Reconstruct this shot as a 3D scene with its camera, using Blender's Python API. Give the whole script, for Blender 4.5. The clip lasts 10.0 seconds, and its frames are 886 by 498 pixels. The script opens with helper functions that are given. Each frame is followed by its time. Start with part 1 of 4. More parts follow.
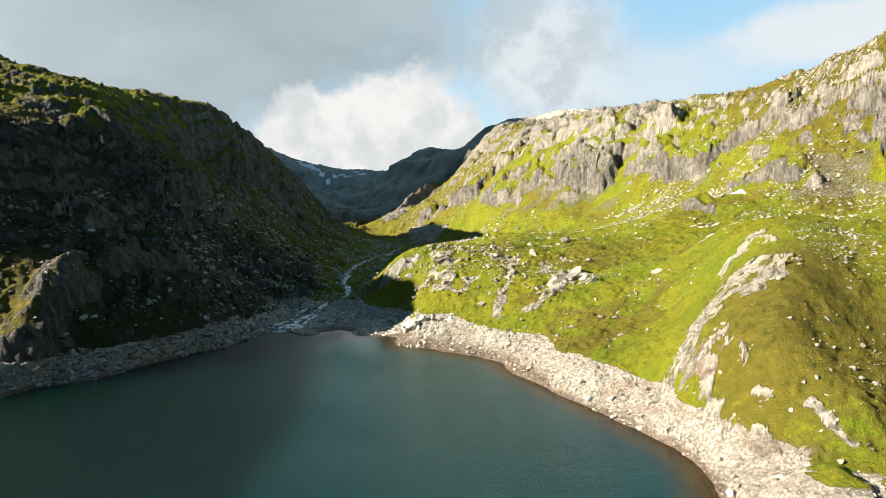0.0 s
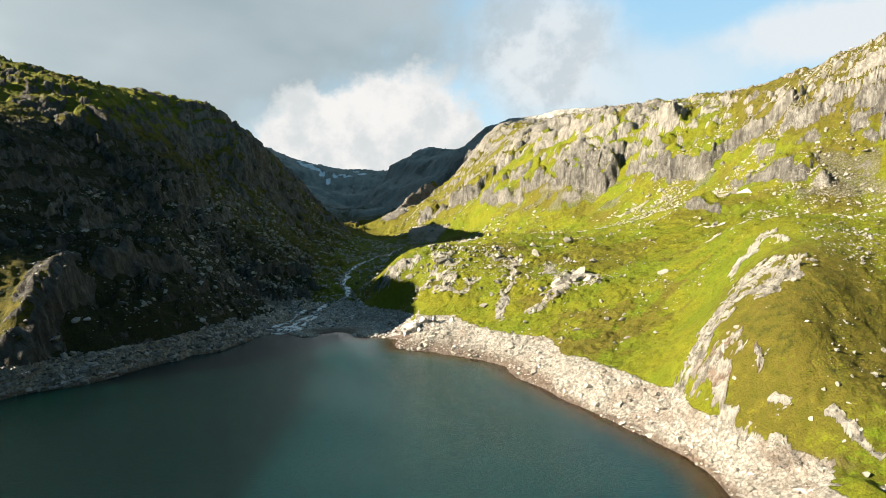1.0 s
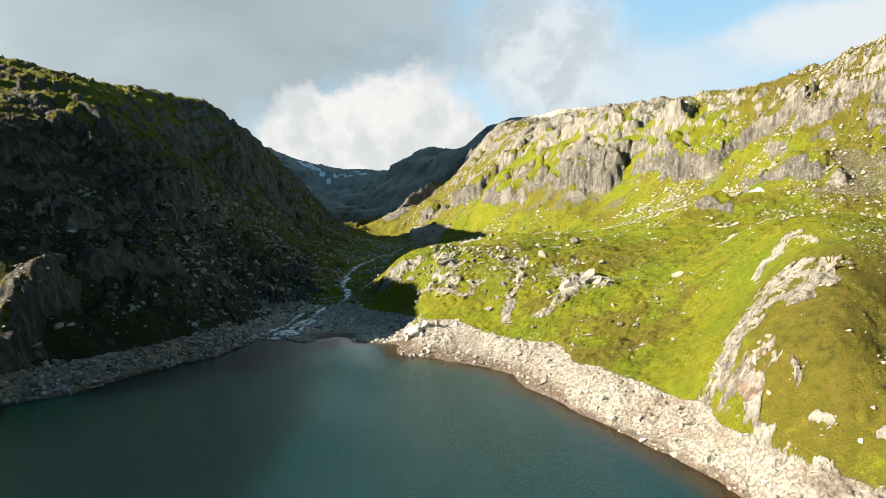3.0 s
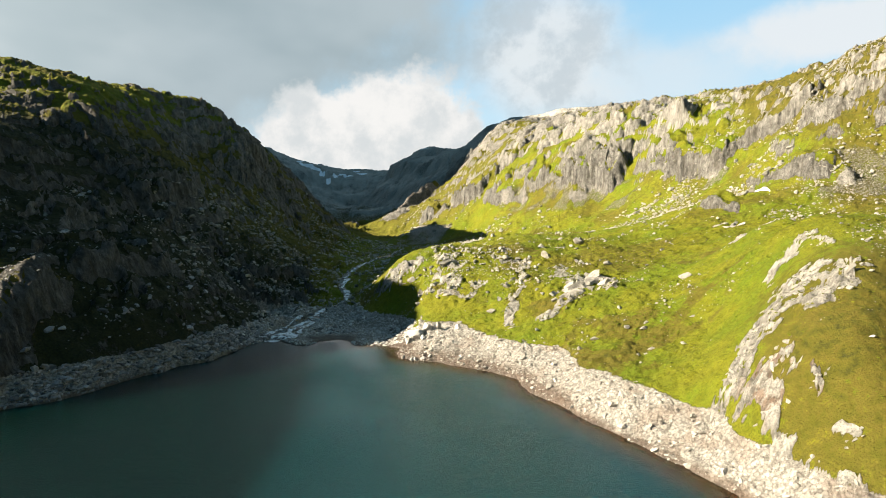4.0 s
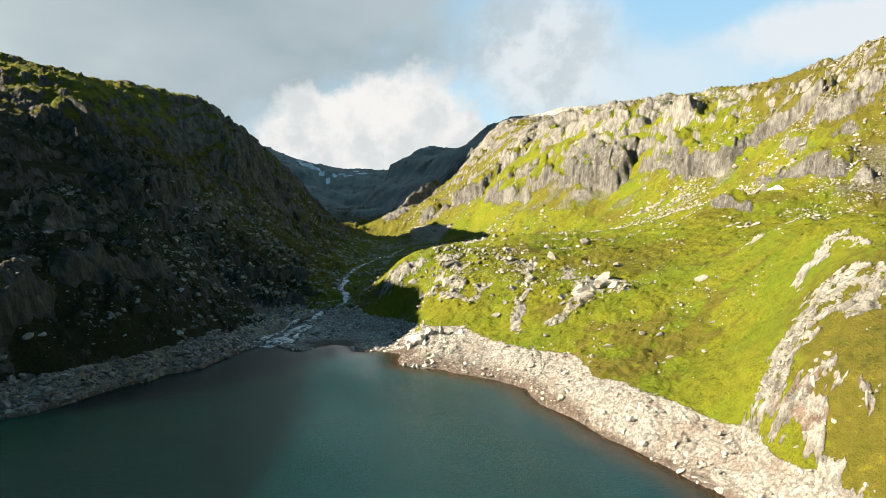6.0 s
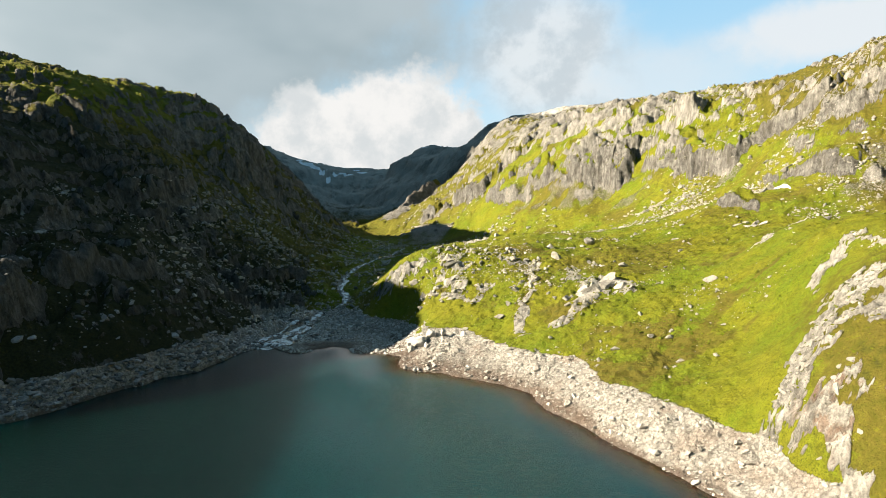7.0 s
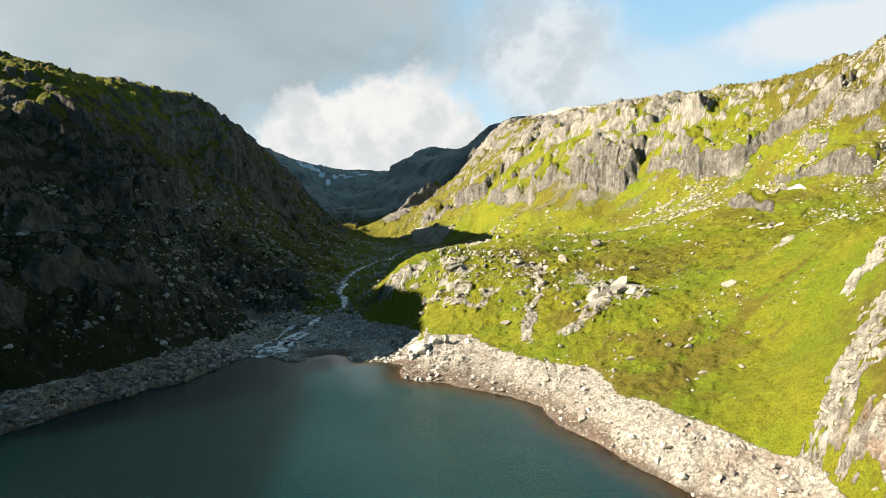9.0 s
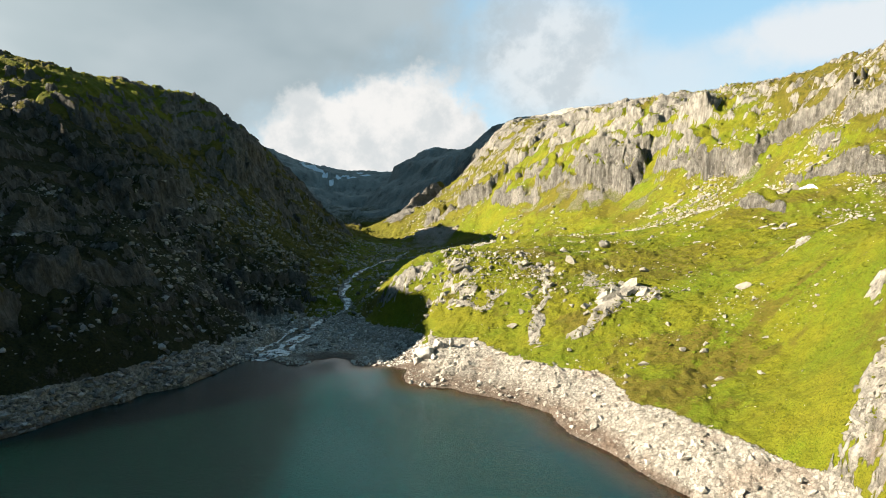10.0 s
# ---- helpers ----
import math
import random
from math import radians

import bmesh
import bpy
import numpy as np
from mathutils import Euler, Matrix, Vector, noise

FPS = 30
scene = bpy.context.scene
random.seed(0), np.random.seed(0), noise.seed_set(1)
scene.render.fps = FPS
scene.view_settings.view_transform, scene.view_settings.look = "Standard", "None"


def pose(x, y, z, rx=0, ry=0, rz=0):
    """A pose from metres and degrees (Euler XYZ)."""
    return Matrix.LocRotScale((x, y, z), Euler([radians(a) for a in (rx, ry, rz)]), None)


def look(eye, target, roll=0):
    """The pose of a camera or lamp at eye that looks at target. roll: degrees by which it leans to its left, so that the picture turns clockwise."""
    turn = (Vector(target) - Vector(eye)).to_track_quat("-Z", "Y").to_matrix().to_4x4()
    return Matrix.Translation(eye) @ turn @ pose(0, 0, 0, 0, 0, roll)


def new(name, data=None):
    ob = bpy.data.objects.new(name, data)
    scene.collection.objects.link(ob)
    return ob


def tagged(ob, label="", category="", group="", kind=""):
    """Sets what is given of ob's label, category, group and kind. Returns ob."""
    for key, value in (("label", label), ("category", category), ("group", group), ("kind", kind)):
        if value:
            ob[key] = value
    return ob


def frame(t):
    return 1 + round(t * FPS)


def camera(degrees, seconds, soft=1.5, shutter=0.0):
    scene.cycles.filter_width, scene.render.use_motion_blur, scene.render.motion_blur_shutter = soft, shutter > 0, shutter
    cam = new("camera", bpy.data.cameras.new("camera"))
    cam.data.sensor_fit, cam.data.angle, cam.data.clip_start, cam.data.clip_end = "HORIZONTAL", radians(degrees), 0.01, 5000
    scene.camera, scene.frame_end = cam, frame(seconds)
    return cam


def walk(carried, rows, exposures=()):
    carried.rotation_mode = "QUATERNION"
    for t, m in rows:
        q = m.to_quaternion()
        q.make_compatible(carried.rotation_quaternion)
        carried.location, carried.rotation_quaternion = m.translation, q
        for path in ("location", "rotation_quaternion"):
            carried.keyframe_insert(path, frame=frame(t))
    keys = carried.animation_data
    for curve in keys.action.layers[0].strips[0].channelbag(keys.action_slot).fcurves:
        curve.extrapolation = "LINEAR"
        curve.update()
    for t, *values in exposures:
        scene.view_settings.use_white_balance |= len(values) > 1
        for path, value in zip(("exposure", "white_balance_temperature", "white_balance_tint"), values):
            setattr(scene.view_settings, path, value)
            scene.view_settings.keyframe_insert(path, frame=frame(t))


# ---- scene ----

# ------------------------------------------------------------------ camera
cam = camera(74.8, 10.0, soft=0.75)
PATH = [
    (0, (0.014, -0.007, 46.035), (0.016, 1.991, 45.947), -0.45),
    (0.5, (-0.176, 2.409, 46.019), (-0.175, 4.407, 45.931), -0.5),
    (1, (-0.391, 4.822, 46.000), (-0.39, 6.82, 45.912), -0.5),
    (1.5, (-0.637, 7.332, 45.990), (-0.637, 9.33, 45.902), -0.5),
    (2, (-0.896, 9.813, 45.970), (-0.896, 11.811, 45.882), -0.5),
    (2.5, (-1.168, 12.34, 45.980), (-1.169, 14.338, 45.892), -0.5),
    (4, (-1.981, 19.962, 46.100), (-1.982, 21.96, 46.012), -0.55),
    (4.5, (-2.300, 22.469, 46.115), (-2.301, 24.467, 46.027), -0.55),
    (5, (-2.599, 25.022, 46.130), (-2.6, 27.02, 46.041), -0.55),
    (5.5, (-2.890, 27.567, 46.135), (-2.89, 29.565, 46.047), -0.55),
    (7, (-3.606, 35.017, 46.150), (-3.608, 37.015, 46.059), -0.6),
    (7.5, (-3.852, 37.520, 46.120), (-3.854, 39.518, 46.030), -0.6),
    (8, (-4.117, 40.000, 46.060), (-4.119, 41.998, 45.973), -0.6),
    (8.5, (-4.390, 42.470, 46.013), (-4.392, 44.468, 45.927), -0.6),
    (9, (-4.690, 44.900, 45.965), (-4.692, 46.898, 45.881), -0.6),
    (9.5, (-5.019, 47.330, 45.905), (-5.022, 49.328, 45.822), -0.6),
    (10, (-5.340, 49.808, 45.852), (-5.353, 51.806, 45.771), -0.6),
]
walk(cam, [(t, look(eye, aim, roll)) for t, eye, aim, roll in PATH], exposures=[(0.0, 2.5)])

# ------------------------------------------------------------------ light
SUN_TO = Vector((-0.88, -0.18, 0.42)).normalized()
sun = new("sun", bpy.data.lights.new("sun", "SUN"))
sun.data.energy, sun.data.angle, sun.data.color = 4.35, radians(0.6), (1.0, 0.87, 0.68)
sun.matrix_world = look(SUN_TO * 400, (0, 0, 0))


def nodes_of(owner):
    owner.use_nodes = True
    owner.node_tree.nodes.clear()
    return owner.node_tree.nodes, owner.node_tree.links


class Graph:
    """Short hand for building node trees."""

    def __init__(self, owner):
        self.nodes, self.links = nodes_of(owner)

    def put(self, socket, value):
        if isinstance(value, bpy.types.NodeSocket):
            self.links.new(value, socket)
        elif value is not None:
            if isinstance(value, tuple) and len(value) == 3 and socket.type == "RGBA":
                value = (*value, 1)
            socket.default_value = value

    def add(self, kind, out=0, props=None, **ins):
        n = self.nodes.new(kind)
        for k, v in (props or {}).items():
            setattr(n, k, v)
        for k, v in ins.items():
            key = int(k[1:]) if k[0] == "i" and k[1:].isdigit() else k.replace("_", " ")
            self.put(n.inputs[key], v)
        return n.outputs[out]

    def math(self, op, a, b=None, c=None, clamp=False):
        return self.add("ShaderNodeMath", props={"operation": op, "use_clamp": clamp}, i0=a, i1=b, i2=c)

    def vmath(self, op, a, b=None, out=0):
        return self.add("ShaderNodeVectorMath", out=out, props={"operation": op}, i0=a, i1=b)

    def step(self, x, lo, hi):
        return self.add("ShaderNodeMapRange", props={"interpolation_type": "SMOOTHSTEP"}, i0=x, i1=lo, i2=hi, i3=0.0, i4=1.0)

    def noise(self, vec, scale, detail=4.0, rough=0.55, out=0, dist=0.0):
        return self.add("ShaderNodeTexNoise", out=out, Vector=vec, Scale=scale, Detail=detail, Roughness=rough, Distortion=dist)

    def mix(self, f, a, b, blend="MIX"):
        n = self.nodes.new("ShaderNodeMix")
        n.data_type, n.blend_type = "RGBA", blend
        self.put(n.inputs[0], f)
        self.put(n.inputs[6], a)
        self.put(n.inputs[7], b)
        return n.outputs[2]

    def scaled(self, vec, s):
        return self.add("ShaderNodeMapping", Vector=vec, Scale=s)

    def bump(self, height, dist, strength=1.0, normal=None):
        return self.add("ShaderNodeBump", Height=height, Distance=dist, Strength=strength, Normal=normal)

    def attr(self, name):
        return self.add("ShaderNodeAttribute", out=2, props={"attribute_name": name})


def sky_world():
    """Clear sky with grey layer cloud to the upper left and a sunlit cumulus over the valley head."""
    world = bpy.data.worlds.new("sky")
    scene.world = world
    g = Graph(world)
    sky = g.add("ShaderNodeTexSky", props={"sky_type": "NISHITA", "sun_disc": False,
                "sun_elevation": math.asin(SUN_TO.z), "sun_rotation": math.atan2(SUN_TO.x, SUN_TO.y)})
    way = g.add("ShaderNodeTexCoord", out=0)
    sep = g.nodes.new("ShaderNodeSeparateXYZ")
    g.links.new(way, sep.inputs[0])
    x, y, z = sep.outputs
    # azimuth (0 ahead, to the right positive) and elevation, in degrees
    az = g.math("MULTIPLY", g.math("ARCTAN2", x, y), 57.2958)
    el = g.math("MULTIPLY", g.math("ARCSINE", z), 57.2958)
    warp = g.noise(way, 5.0, 6.0, 0.6)
    fine = g.noise(way, 12.0, 7.0, 0.62)
    w = g.math("SUBTRACT", warp, 0.5)
    w2 = g.math("SUBTRACT", fine, 0.5)

    def blob(a0, e0, ra, re, soft, lump):
        """A soft cloud of half widths ra, re degrees round azimuth a0 and elevation e0."""
        dx = g.math("DIVIDE", g.math("SUBTRACT", az, a0), ra)
        dy = g.math("DIVIDE", g.math("SUBTRACT", el, e0), re)
        d = g.math("SQRT", g.math("ADD", g.math("MULTIPLY", dx, dx), g.math("MULTIPLY", dy, dy)))
        d = g.math("ADD", d, g.math("MULTIPLY", w, lump))
        d = g.math("ADD", d, g.math("MULTIPLY", w2, lump * 0.55))
        return g.math("SUBTRACT", 1.0, g.step(d, 1.0 - soft, 1.0 + soft))

    blue = g.mix(g.step(el, 4.0, 24.0), (0.58, 0.79, 0.90), (0.33, 0.62, 0.86))
    base = g.mix(0.92, g.vmath("SCALE", sky), blue)
    base.node.inputs[6].links[0].from_node.inputs["Scale"].default_value = 0.14
    veil = g.step(g.noise(g.scaled(way, (1.0, 1.0, 2.4)), 2.6, 6.0, 0.55), 0.46, 0.72)
    col = g.mix(g.math("MULTIPLY", veil, 0.5), base, (0.66, 0.70, 0.73))
    white = g.mix(g.step(fine, 0.35, 0.62), (0.64, 0.67, 0.68), (0.84, 0.83, 0.81))
    col = g.mix(g.math("MULTIPLY", blob(36, 15.2, 9, 2.5, 0.35, 1.4), 0.9), col, (0.76, 0.79, 0.81))
    col = g.mix(g.math("MULTIPLY", blob(19, 13.0, 9, 2.6, 0.6, 1.6), 0.55), col, (0.73, 0.77, 0.79))
    col = g.mix(g.math("MULTIPLY", blob(10, 15.5, 6.5, 7.5, 0.55, 1.5), 0.85), col, g.mix(g.step(fine, 0.4, 0.6), (0.55, 0.60, 0.63), (0.74, 0.77, 0.78)))
    haze = g.noise(g.scaled(way, (1.0, 1.0, 1.8)), 2.4, 4.0, 0.5)
    grey = g.mix(g.step(haze, 0.34, 0.66), (0.305, 0.388, 0.425), (0.425, 0.502, 0.538))
    grey = g.mix(g.step(az, -18.0, -44.0), grey, g.mix(g.step(haze, 0.4, 0.6), (0.50, 0.58, 0.605), (0.64, 0.70, 0.715)))
    col = g.mix(blob(-44, 25, 49, 20.5, 0.16, 0.40), col, grey)
    col = g.mix(blob(-6.0, 7.5, 13.0, 6.8, 0.13, 1.5), col, white)
    over = g.step(el, 24.0, 40.0)
    col = g.mix(over, col, g.mix(veil, (0.29, 0.43, 0.53), (0.44, 0.51, 0.55)))
    aside = g.step(g.math("ABSOLUTE", az), 48.0, 85.0)
    col = g.mix(aside, col, g.mix(g.math("MULTIPLY", veil, 0.5), (0.045, 0.16, 0.27), (0.18, 0.27, 0.33)))
    behind = g.step(g.math("ABSOLUTE", az), 100.0, 150.0)
    col = g.mix(g.math("MULTIPLY", behind, g.math("SUBTRACT", 1.0, g.math("MULTIPLY", over, 0.6))), col, g.mix(veil, (0.08, 0.22, 0.34), (0.26, 0.35, 0.40)))
    bg = g.add("ShaderNodeBackground", Color=col, Strength=0.195)
    out = g.nodes.new("ShaderNodeOutputWorld")
    g.links.new(bg, out.inputs[0])


sky_world()


# ------------------------------------------------------------------ noise on arrays
def hashed(ix, iy, iz, seed):
    h = (ix.astype(np.int64) * 374761393 + iy.astype(np.int64) * 668265263 + iz.astype(np.int64) * 2147483647 + seed * 1274126177) & 0xFFFFFFFF
    h = ((h ^ (h >> 13)) * 1274126177) & 0xFFFFFFFF
    h = (h ^ (h >> 16)) & 0xFFFF
    return h.astype(np.float32) / 32767.5 - 1.0


def lattice(x, y, z=None, seed=0):
    """Smooth value noise in -1..1, in two or three dimensions."""
    ix, iy = np.floor(x), np.floor(y)
    fx, fy = x - ix, y - iy
    fx, fy = fx * fx * fx * (fx * (fx * 6 - 15) + 10), fy * fy * fy * (fy * (fy * 6 - 15) + 10)
    if z is None:
        o = np.zeros_like(ix)
        a = hashed(ix, iy, o, seed) * (1 - fx) + hashed(ix + 1, iy, o, seed) * fx
        b = hashed(ix, iy + 1, o, seed) * (1 - fx) + hashed(ix + 1, iy + 1, o, seed) * fx
        return a * (1 - fy) + b * fy
    iz = np.floor(z)
    fz = z - iz
    fz = fz * fz * (3 - 2 * fz)
    r = 0
    for dz, wz in ((0, 1 - fz), (1, fz)):
        a = hashed(ix, iy, iz + dz, seed) * (1 - fx) + hashed(ix + 1, iy, iz + dz, seed) * fx
        b = hashed(ix, iy + 1, iz + dz, seed) * (1 - fx) + hashed(ix + 1, iy + 1, iz + dz, seed) * fx
        r = r + (a * (1 - fy) + b * fy) * wz
    return r


def fbm(x, y, size, octaves=4, gain=0.5, seed=0, z=None, ridged=False):
    total, amp, norm = 0, 1.0, 0
    c, s = math.cos(0.6), math.sin(0.6)
    x, y = x / size, y / size
    z = None if z is None else z / size
    for k in range(octaves):
        n = lattice(x, y, z, seed + 17 * k)
        total = total + amp * (1 - 2 * np.abs(n) if ridged else n)
        norm += amp
        amp *= gain
        x, y = (c * x - s * y) * 2.03 + 5.2, (s * x + c * y) * 2.03 + 1.7
        z = None if z is None else z * 2.03 + 3.1
    return total / norm


def smooth(x, lo, hi):
    t = np.clip((x - lo) / (hi - lo), 0, 1)
    return t * t * (3 - 2 * t)


# ------------------------------------------------------------------ the lie of the land
# Outline of the lake at its lowered level, from the near left shore round the inlet to the near right shore.
SHORE = [(-200, -50), (-160, 50), (-138, 110), (-126, 140), (-119, 154), (-117, 161), (-112, 166), (-106, 170), (-102, 177), (-99, 187),
         (-94, 198), (-90, 201), (-89, 208), (-81, 215), (-79, 226), (-76, 245), (-70, 251), (-65, 247), (-57, 239), (-53, 240),
         (-51, 246), (-45, 250), (-40, 248), (-35, 238), (-24, 238), (-19, 233), (-18, 218), (-11, 213), (-5, 212), (3, 205),
         (13, 197), (19, 188), (21, 176), (24, 170), (28, 162), (32, 151), (37, 140), (41, 131), (44, 122), (47, 114)]
SHORE += [(48, 107), (48, 101), (46, 94), (50, 60), (70, 0), (90, -80), (120, -230), (0, -290), (-200, -230)]
# The old high-water line, 7 m up, and the head of the delta, 4.5 m up.
HIGH_WATER = [(-150, 112), (-135, 140), (-126, 160), (-116, 172), (-112, 180), (-106, 185), (-102, 194), (-97, 202), (-91, 214), (-87, 230),
              (-11, 246), (-4, 245), (4, 238), (17, 226), (24, 210), (30, 202), (34, 190), (37, 172), (42, 157), (48, 144), (52, 133),
              (54, 115), (56, 103), (59, 96), (62, 85), (68, 60), (90, 0), (-215, -50), (-175, 50)]
DELTA = [(-86, 262), (-80, 289), (-69, 316), (-59, 328), (-40, 286), (-22, 270)]
RIGHT_CREST = [(250, 330, 137), (269, 400, 150), (286, 480, 163), (280, 560, 168), (262, 680, 178), (214, 740, 184), (173, 820, 191),
               (138, 900, 190), (86, 1000, 203), (58, 1060, 186), (120, 1050, 213), (163, 1060, 217), (209, 1080, 228), (300, 440, 168), (325, 560, 176), (240, 900, 198), (38, 1030, 141), (-11, 950, 93), (-72, 900, 64), (262, 250, 140), (270, 150, 130)]
CRAG_TOP = [(234, 308, 94), (201, 340, 88), (211, 360, 103), (218, 350, 113), (252, 365, 140), (246, 318, 122), (221, 440, 104), (193, 500, 108), (152, 565, 111), (117, 610, 116), (78, 680, 118), (43, 760, 102)]
CRAG_FOOT = [(221, 290, 66), (186, 309, 66), (183, 330, 68), (178, 362, 62), (182, 470, 79), (149, 545, 80), (110, 560, 73), (69, 600, 58), (30, 640, 43),
             (-15, 680, 37), (-49, 800, 36)]
RIGHT_MEADOW = [(150, 350, 58), (117, 331, 44), (71, 325, 36), (110, 237, 40), (115, 229, 45), (83, 225, 27), (47, 239, 21), (22, 235, 13),
                (1, 280, 22), (46, 575, 36), (-27, 298, 24), (-14, 330, 31), (16, 340, 34), (61, 400, 38), (52, 175, 10), (53, 195, 14),
                (69, 170, 17), (150, 215, 40), (176, 230, 50), (-18, 258, 3), (-38, 300, 9), (-22, 284, 9), (-12, 268, 11), (10, 450, 32), (-15, 560, 24)]
KNOLL = [(96, 184, 44), (88, 139, 36.5), (69, 118, 25.5), (66.5, 105, 17.5), (58, 126, 18), (77, 114, 21.6), (90, 131, 30.7), (83, 129, 32),
         (69, 98.5, 16), (64, 97, 12.5), (60, 85, 9), (125, 178, 46), (102, 170, 45), (115, 165, 43), (80, 168, 30), (57, 138, 15),
         (96, 114, 20), (95, 98, 13), (100, 80, 14), (130, 112, 27), (125, 60, 24), (160, 0, 50), (115, 140, 36), (102, 200, 40)]
LEFT_CREST = [(-315, 420, 165), (-284, 410, 154), (-249, 395, 142), (-235, 420, 142), (-232, 470, 148), (-219, 515, 154), (-206, 540, 153),
              (-205, 570, 143), (-205, 620, 136), (-204, 665, 134), (-278, 445, 156), (-262, 470, 153), (-240, 540, 158), (-195, 690, 122), (-183, 720, 100), (-174, 740, 79), (-142, 720, 48),
              (-260, 520, 160), (-280, 640, 150), (-260, 760, 110)]
LEFT_FACE = [(-214, 379, 113), (-242, 371, 123), (-207, 295, 88), (-215, 285, 91), (-193, 480, 111), (-201, 390, 99), (-160, 450, 70),
             (-154, 560, 67), (-130, 265, 37), (-115, 276, 27), (-157, 255, 46), (-165, 235, 51), (-164, 215, 46), (-99, 376, 22),
             (-101, 310, 13)]
LEFT_FOOT = [(-122, 560, 34), (-89, 560, 23), (-117, 187, 16), (-111, 197, 15), (-105, 206, 16), (-100, 217, 14), (-97, 232, 15), (-130, 205, 35), (-129, 189, 27), (-141, 160, 12), (-142, 167, 17), (-140, 175, 22), (-139, 186, 30), (-142, 202, 37), (-119, 196, 20),
             (-262, 240, 132), (-264, 257, 118), (-262, 205, 122), (-262, 274, 104), (-310, 230, 145), (-262, 145, 62), (-330, 110, 80), (-200, 110, 36), (-165, 163, 22), (-200, 155, 38), (-168, 196, 47), (-205, 190, 66), (-230, 0, 50)]
VALLEY = [(-55, 345, 7.5), (-63, 395, 13), (-61, 470, 18), (-44, 540, 22), (-63, 700, 30), (-118, 850, 38), (-130, 1300, 48), (-88, 1100, 50)]
FAR = [(-683, 2300, 335), (-539, 2300, 272), (-423, 2400, 265), (-307, 2400, 258), (-227, 2350, 245), (-690, 2500, 338), (-584, 2600, 305), (-340, 2650, 280), (-230, 2800, 290), (-346, 1600, 89), (-235, 1700, 99),
       (-136, 1700, 131), (-120, 2000, 281), (-60, 1950, 292), (89, 1900, 290), (12, 2080, 305), (88, 2100, 312), (-90, 1960, 285), (-178, 2050, 240), (-420, 1500, 110), (-600, 1700, 150),
       (-30, 1500, 130), (110, 1330, 235), (60, 1330, 200), (190, 1330, 248), (260, 1340, 268), (150, 1700, 320), (-350, 2080, 130), (-480, 2050, 160), (-250, 2050, 130)]
AROUND = [(420, 500, 190), (430, 700, 205), (330, 1000, 215), (420, 1400, 320), (700, 1500, 260), (-420, 300, 160), (-450, 600, 180), (-420, 900, 170),
          (-520, 1300, 150), (-900, 2000, 310), (600, 2400, 330), (0, 3000, 300), (-400, 3000, 310), (-1200, 3000, 420), (1500, 3000, 400), (0, -420, 60), (-350, -250, 90),
          (300, -250, 110), (450, 200, 190), (-800, 500, 260), (900, 800, 280)]


def sheet(px, py):
    """Plan coordinates in which near and far features have like spacing."""
    return np.stack([px / (py + 520.0), np.log(py + 620.0)], -1)


def plate(points):
    """A thin-plate surface through the relief lines."""
    p = np.array(points, float)
    q = sheet(p[:, 0], p[:, 1])
    r2 = ((q[:, None] - q[None]) ** 2).sum(-1)
    k = 0.5 * r2 * np.log(r2 + 1e-12)
    n = len(p)
    m = np.zeros((n + 3, n + 3))
    m[:n, :n] = k + np.eye(n) * 2e-6
    m[:n, n:] = np.c_[np.ones(n), q]
    m[n:, :n] = m[:n, n:].T
    w = np.linalg.solve(m, np.r_[p[:, 2], 0, 0, 0])

    def height(x, y):
        s = sheet(x, y)
        z = w[n] + w[n + 1] * s[:, 0] + w[n + 2] * s[:, 1]
        for i in range(n):
            d = (s[:, 0] - q[i, 0]) ** 2 + (s[:, 1] - q[i, 1]) ** 2
            z += w[i] * 0.5 * d * np.log(d + 1e-12)
        return z
    return height


def shore_distance(x, y):
    """Metres from the water's edge, positive on land."""
    best = np.full(x.shape, 1e9)
    inside = np.zeros(x.shape, bool)
    for (ax, ay), (bx, by) in zip(SHORE, SHORE[1:] + SHORE[:1]):
        ex, ey = bx - ax, by - ay
        t = np.clip(((x - ax) * ex + (y - ay) * ey) / (ex * ex + ey * ey), 0, 1)
        best = np.minimum(best, (x - ax - t * ex) ** 2 + (y - ay - t * ey) ** 2)
        if ay != by:
            inside ^= ((ay > y) != (by > y)) & (x < ex * (y - ay) / ey + ax)
    d = np.sqrt(best)
    return np.where(inside, -d, d)


def line_distance(x, y, pts):
    best = np.full(x.shape, 1e9)
    for (ax, ay), (bx, by) in zip(pts, pts[1:]):
        ex, ey = bx - ax, by - ay
        t = np.clip(((x - ax) * ex + (y - ay) * ey) / (ex * ex + ey * ey), 0, 1)
        best = np.minimum(best, (x - ax - t * ex) ** 2 + (y - ay - t * ey) ** 2)
    return np.sqrt(best)


STREAM = [(-70, 246), (-68, 252), (-67, 261), (-67, 275), (-66, 290), (-64, 309), (-61, 325), (-56, 337), (-56, 345), (-61, 356), (-62, 372), (-64, 390), (-65, 415),
          (-57, 470), (-48, 505), (-40, 545)]

lines = [(x, y, 0) for x, y in SHORE] + [(x, y, 7) for x, y in HIGH_WATER] + [(x, y, 4.5) for x, y in DELTA]
for part_of in (RIGHT_CREST, CRAG_TOP, CRAG_FOOT, RIGHT_MEADOW, KNOLL, LEFT_CREST, LEFT_FACE, LEFT_FOOT, VALLEY, FAR, AROUND):
    lines += part_of
base_height = plate(lines)

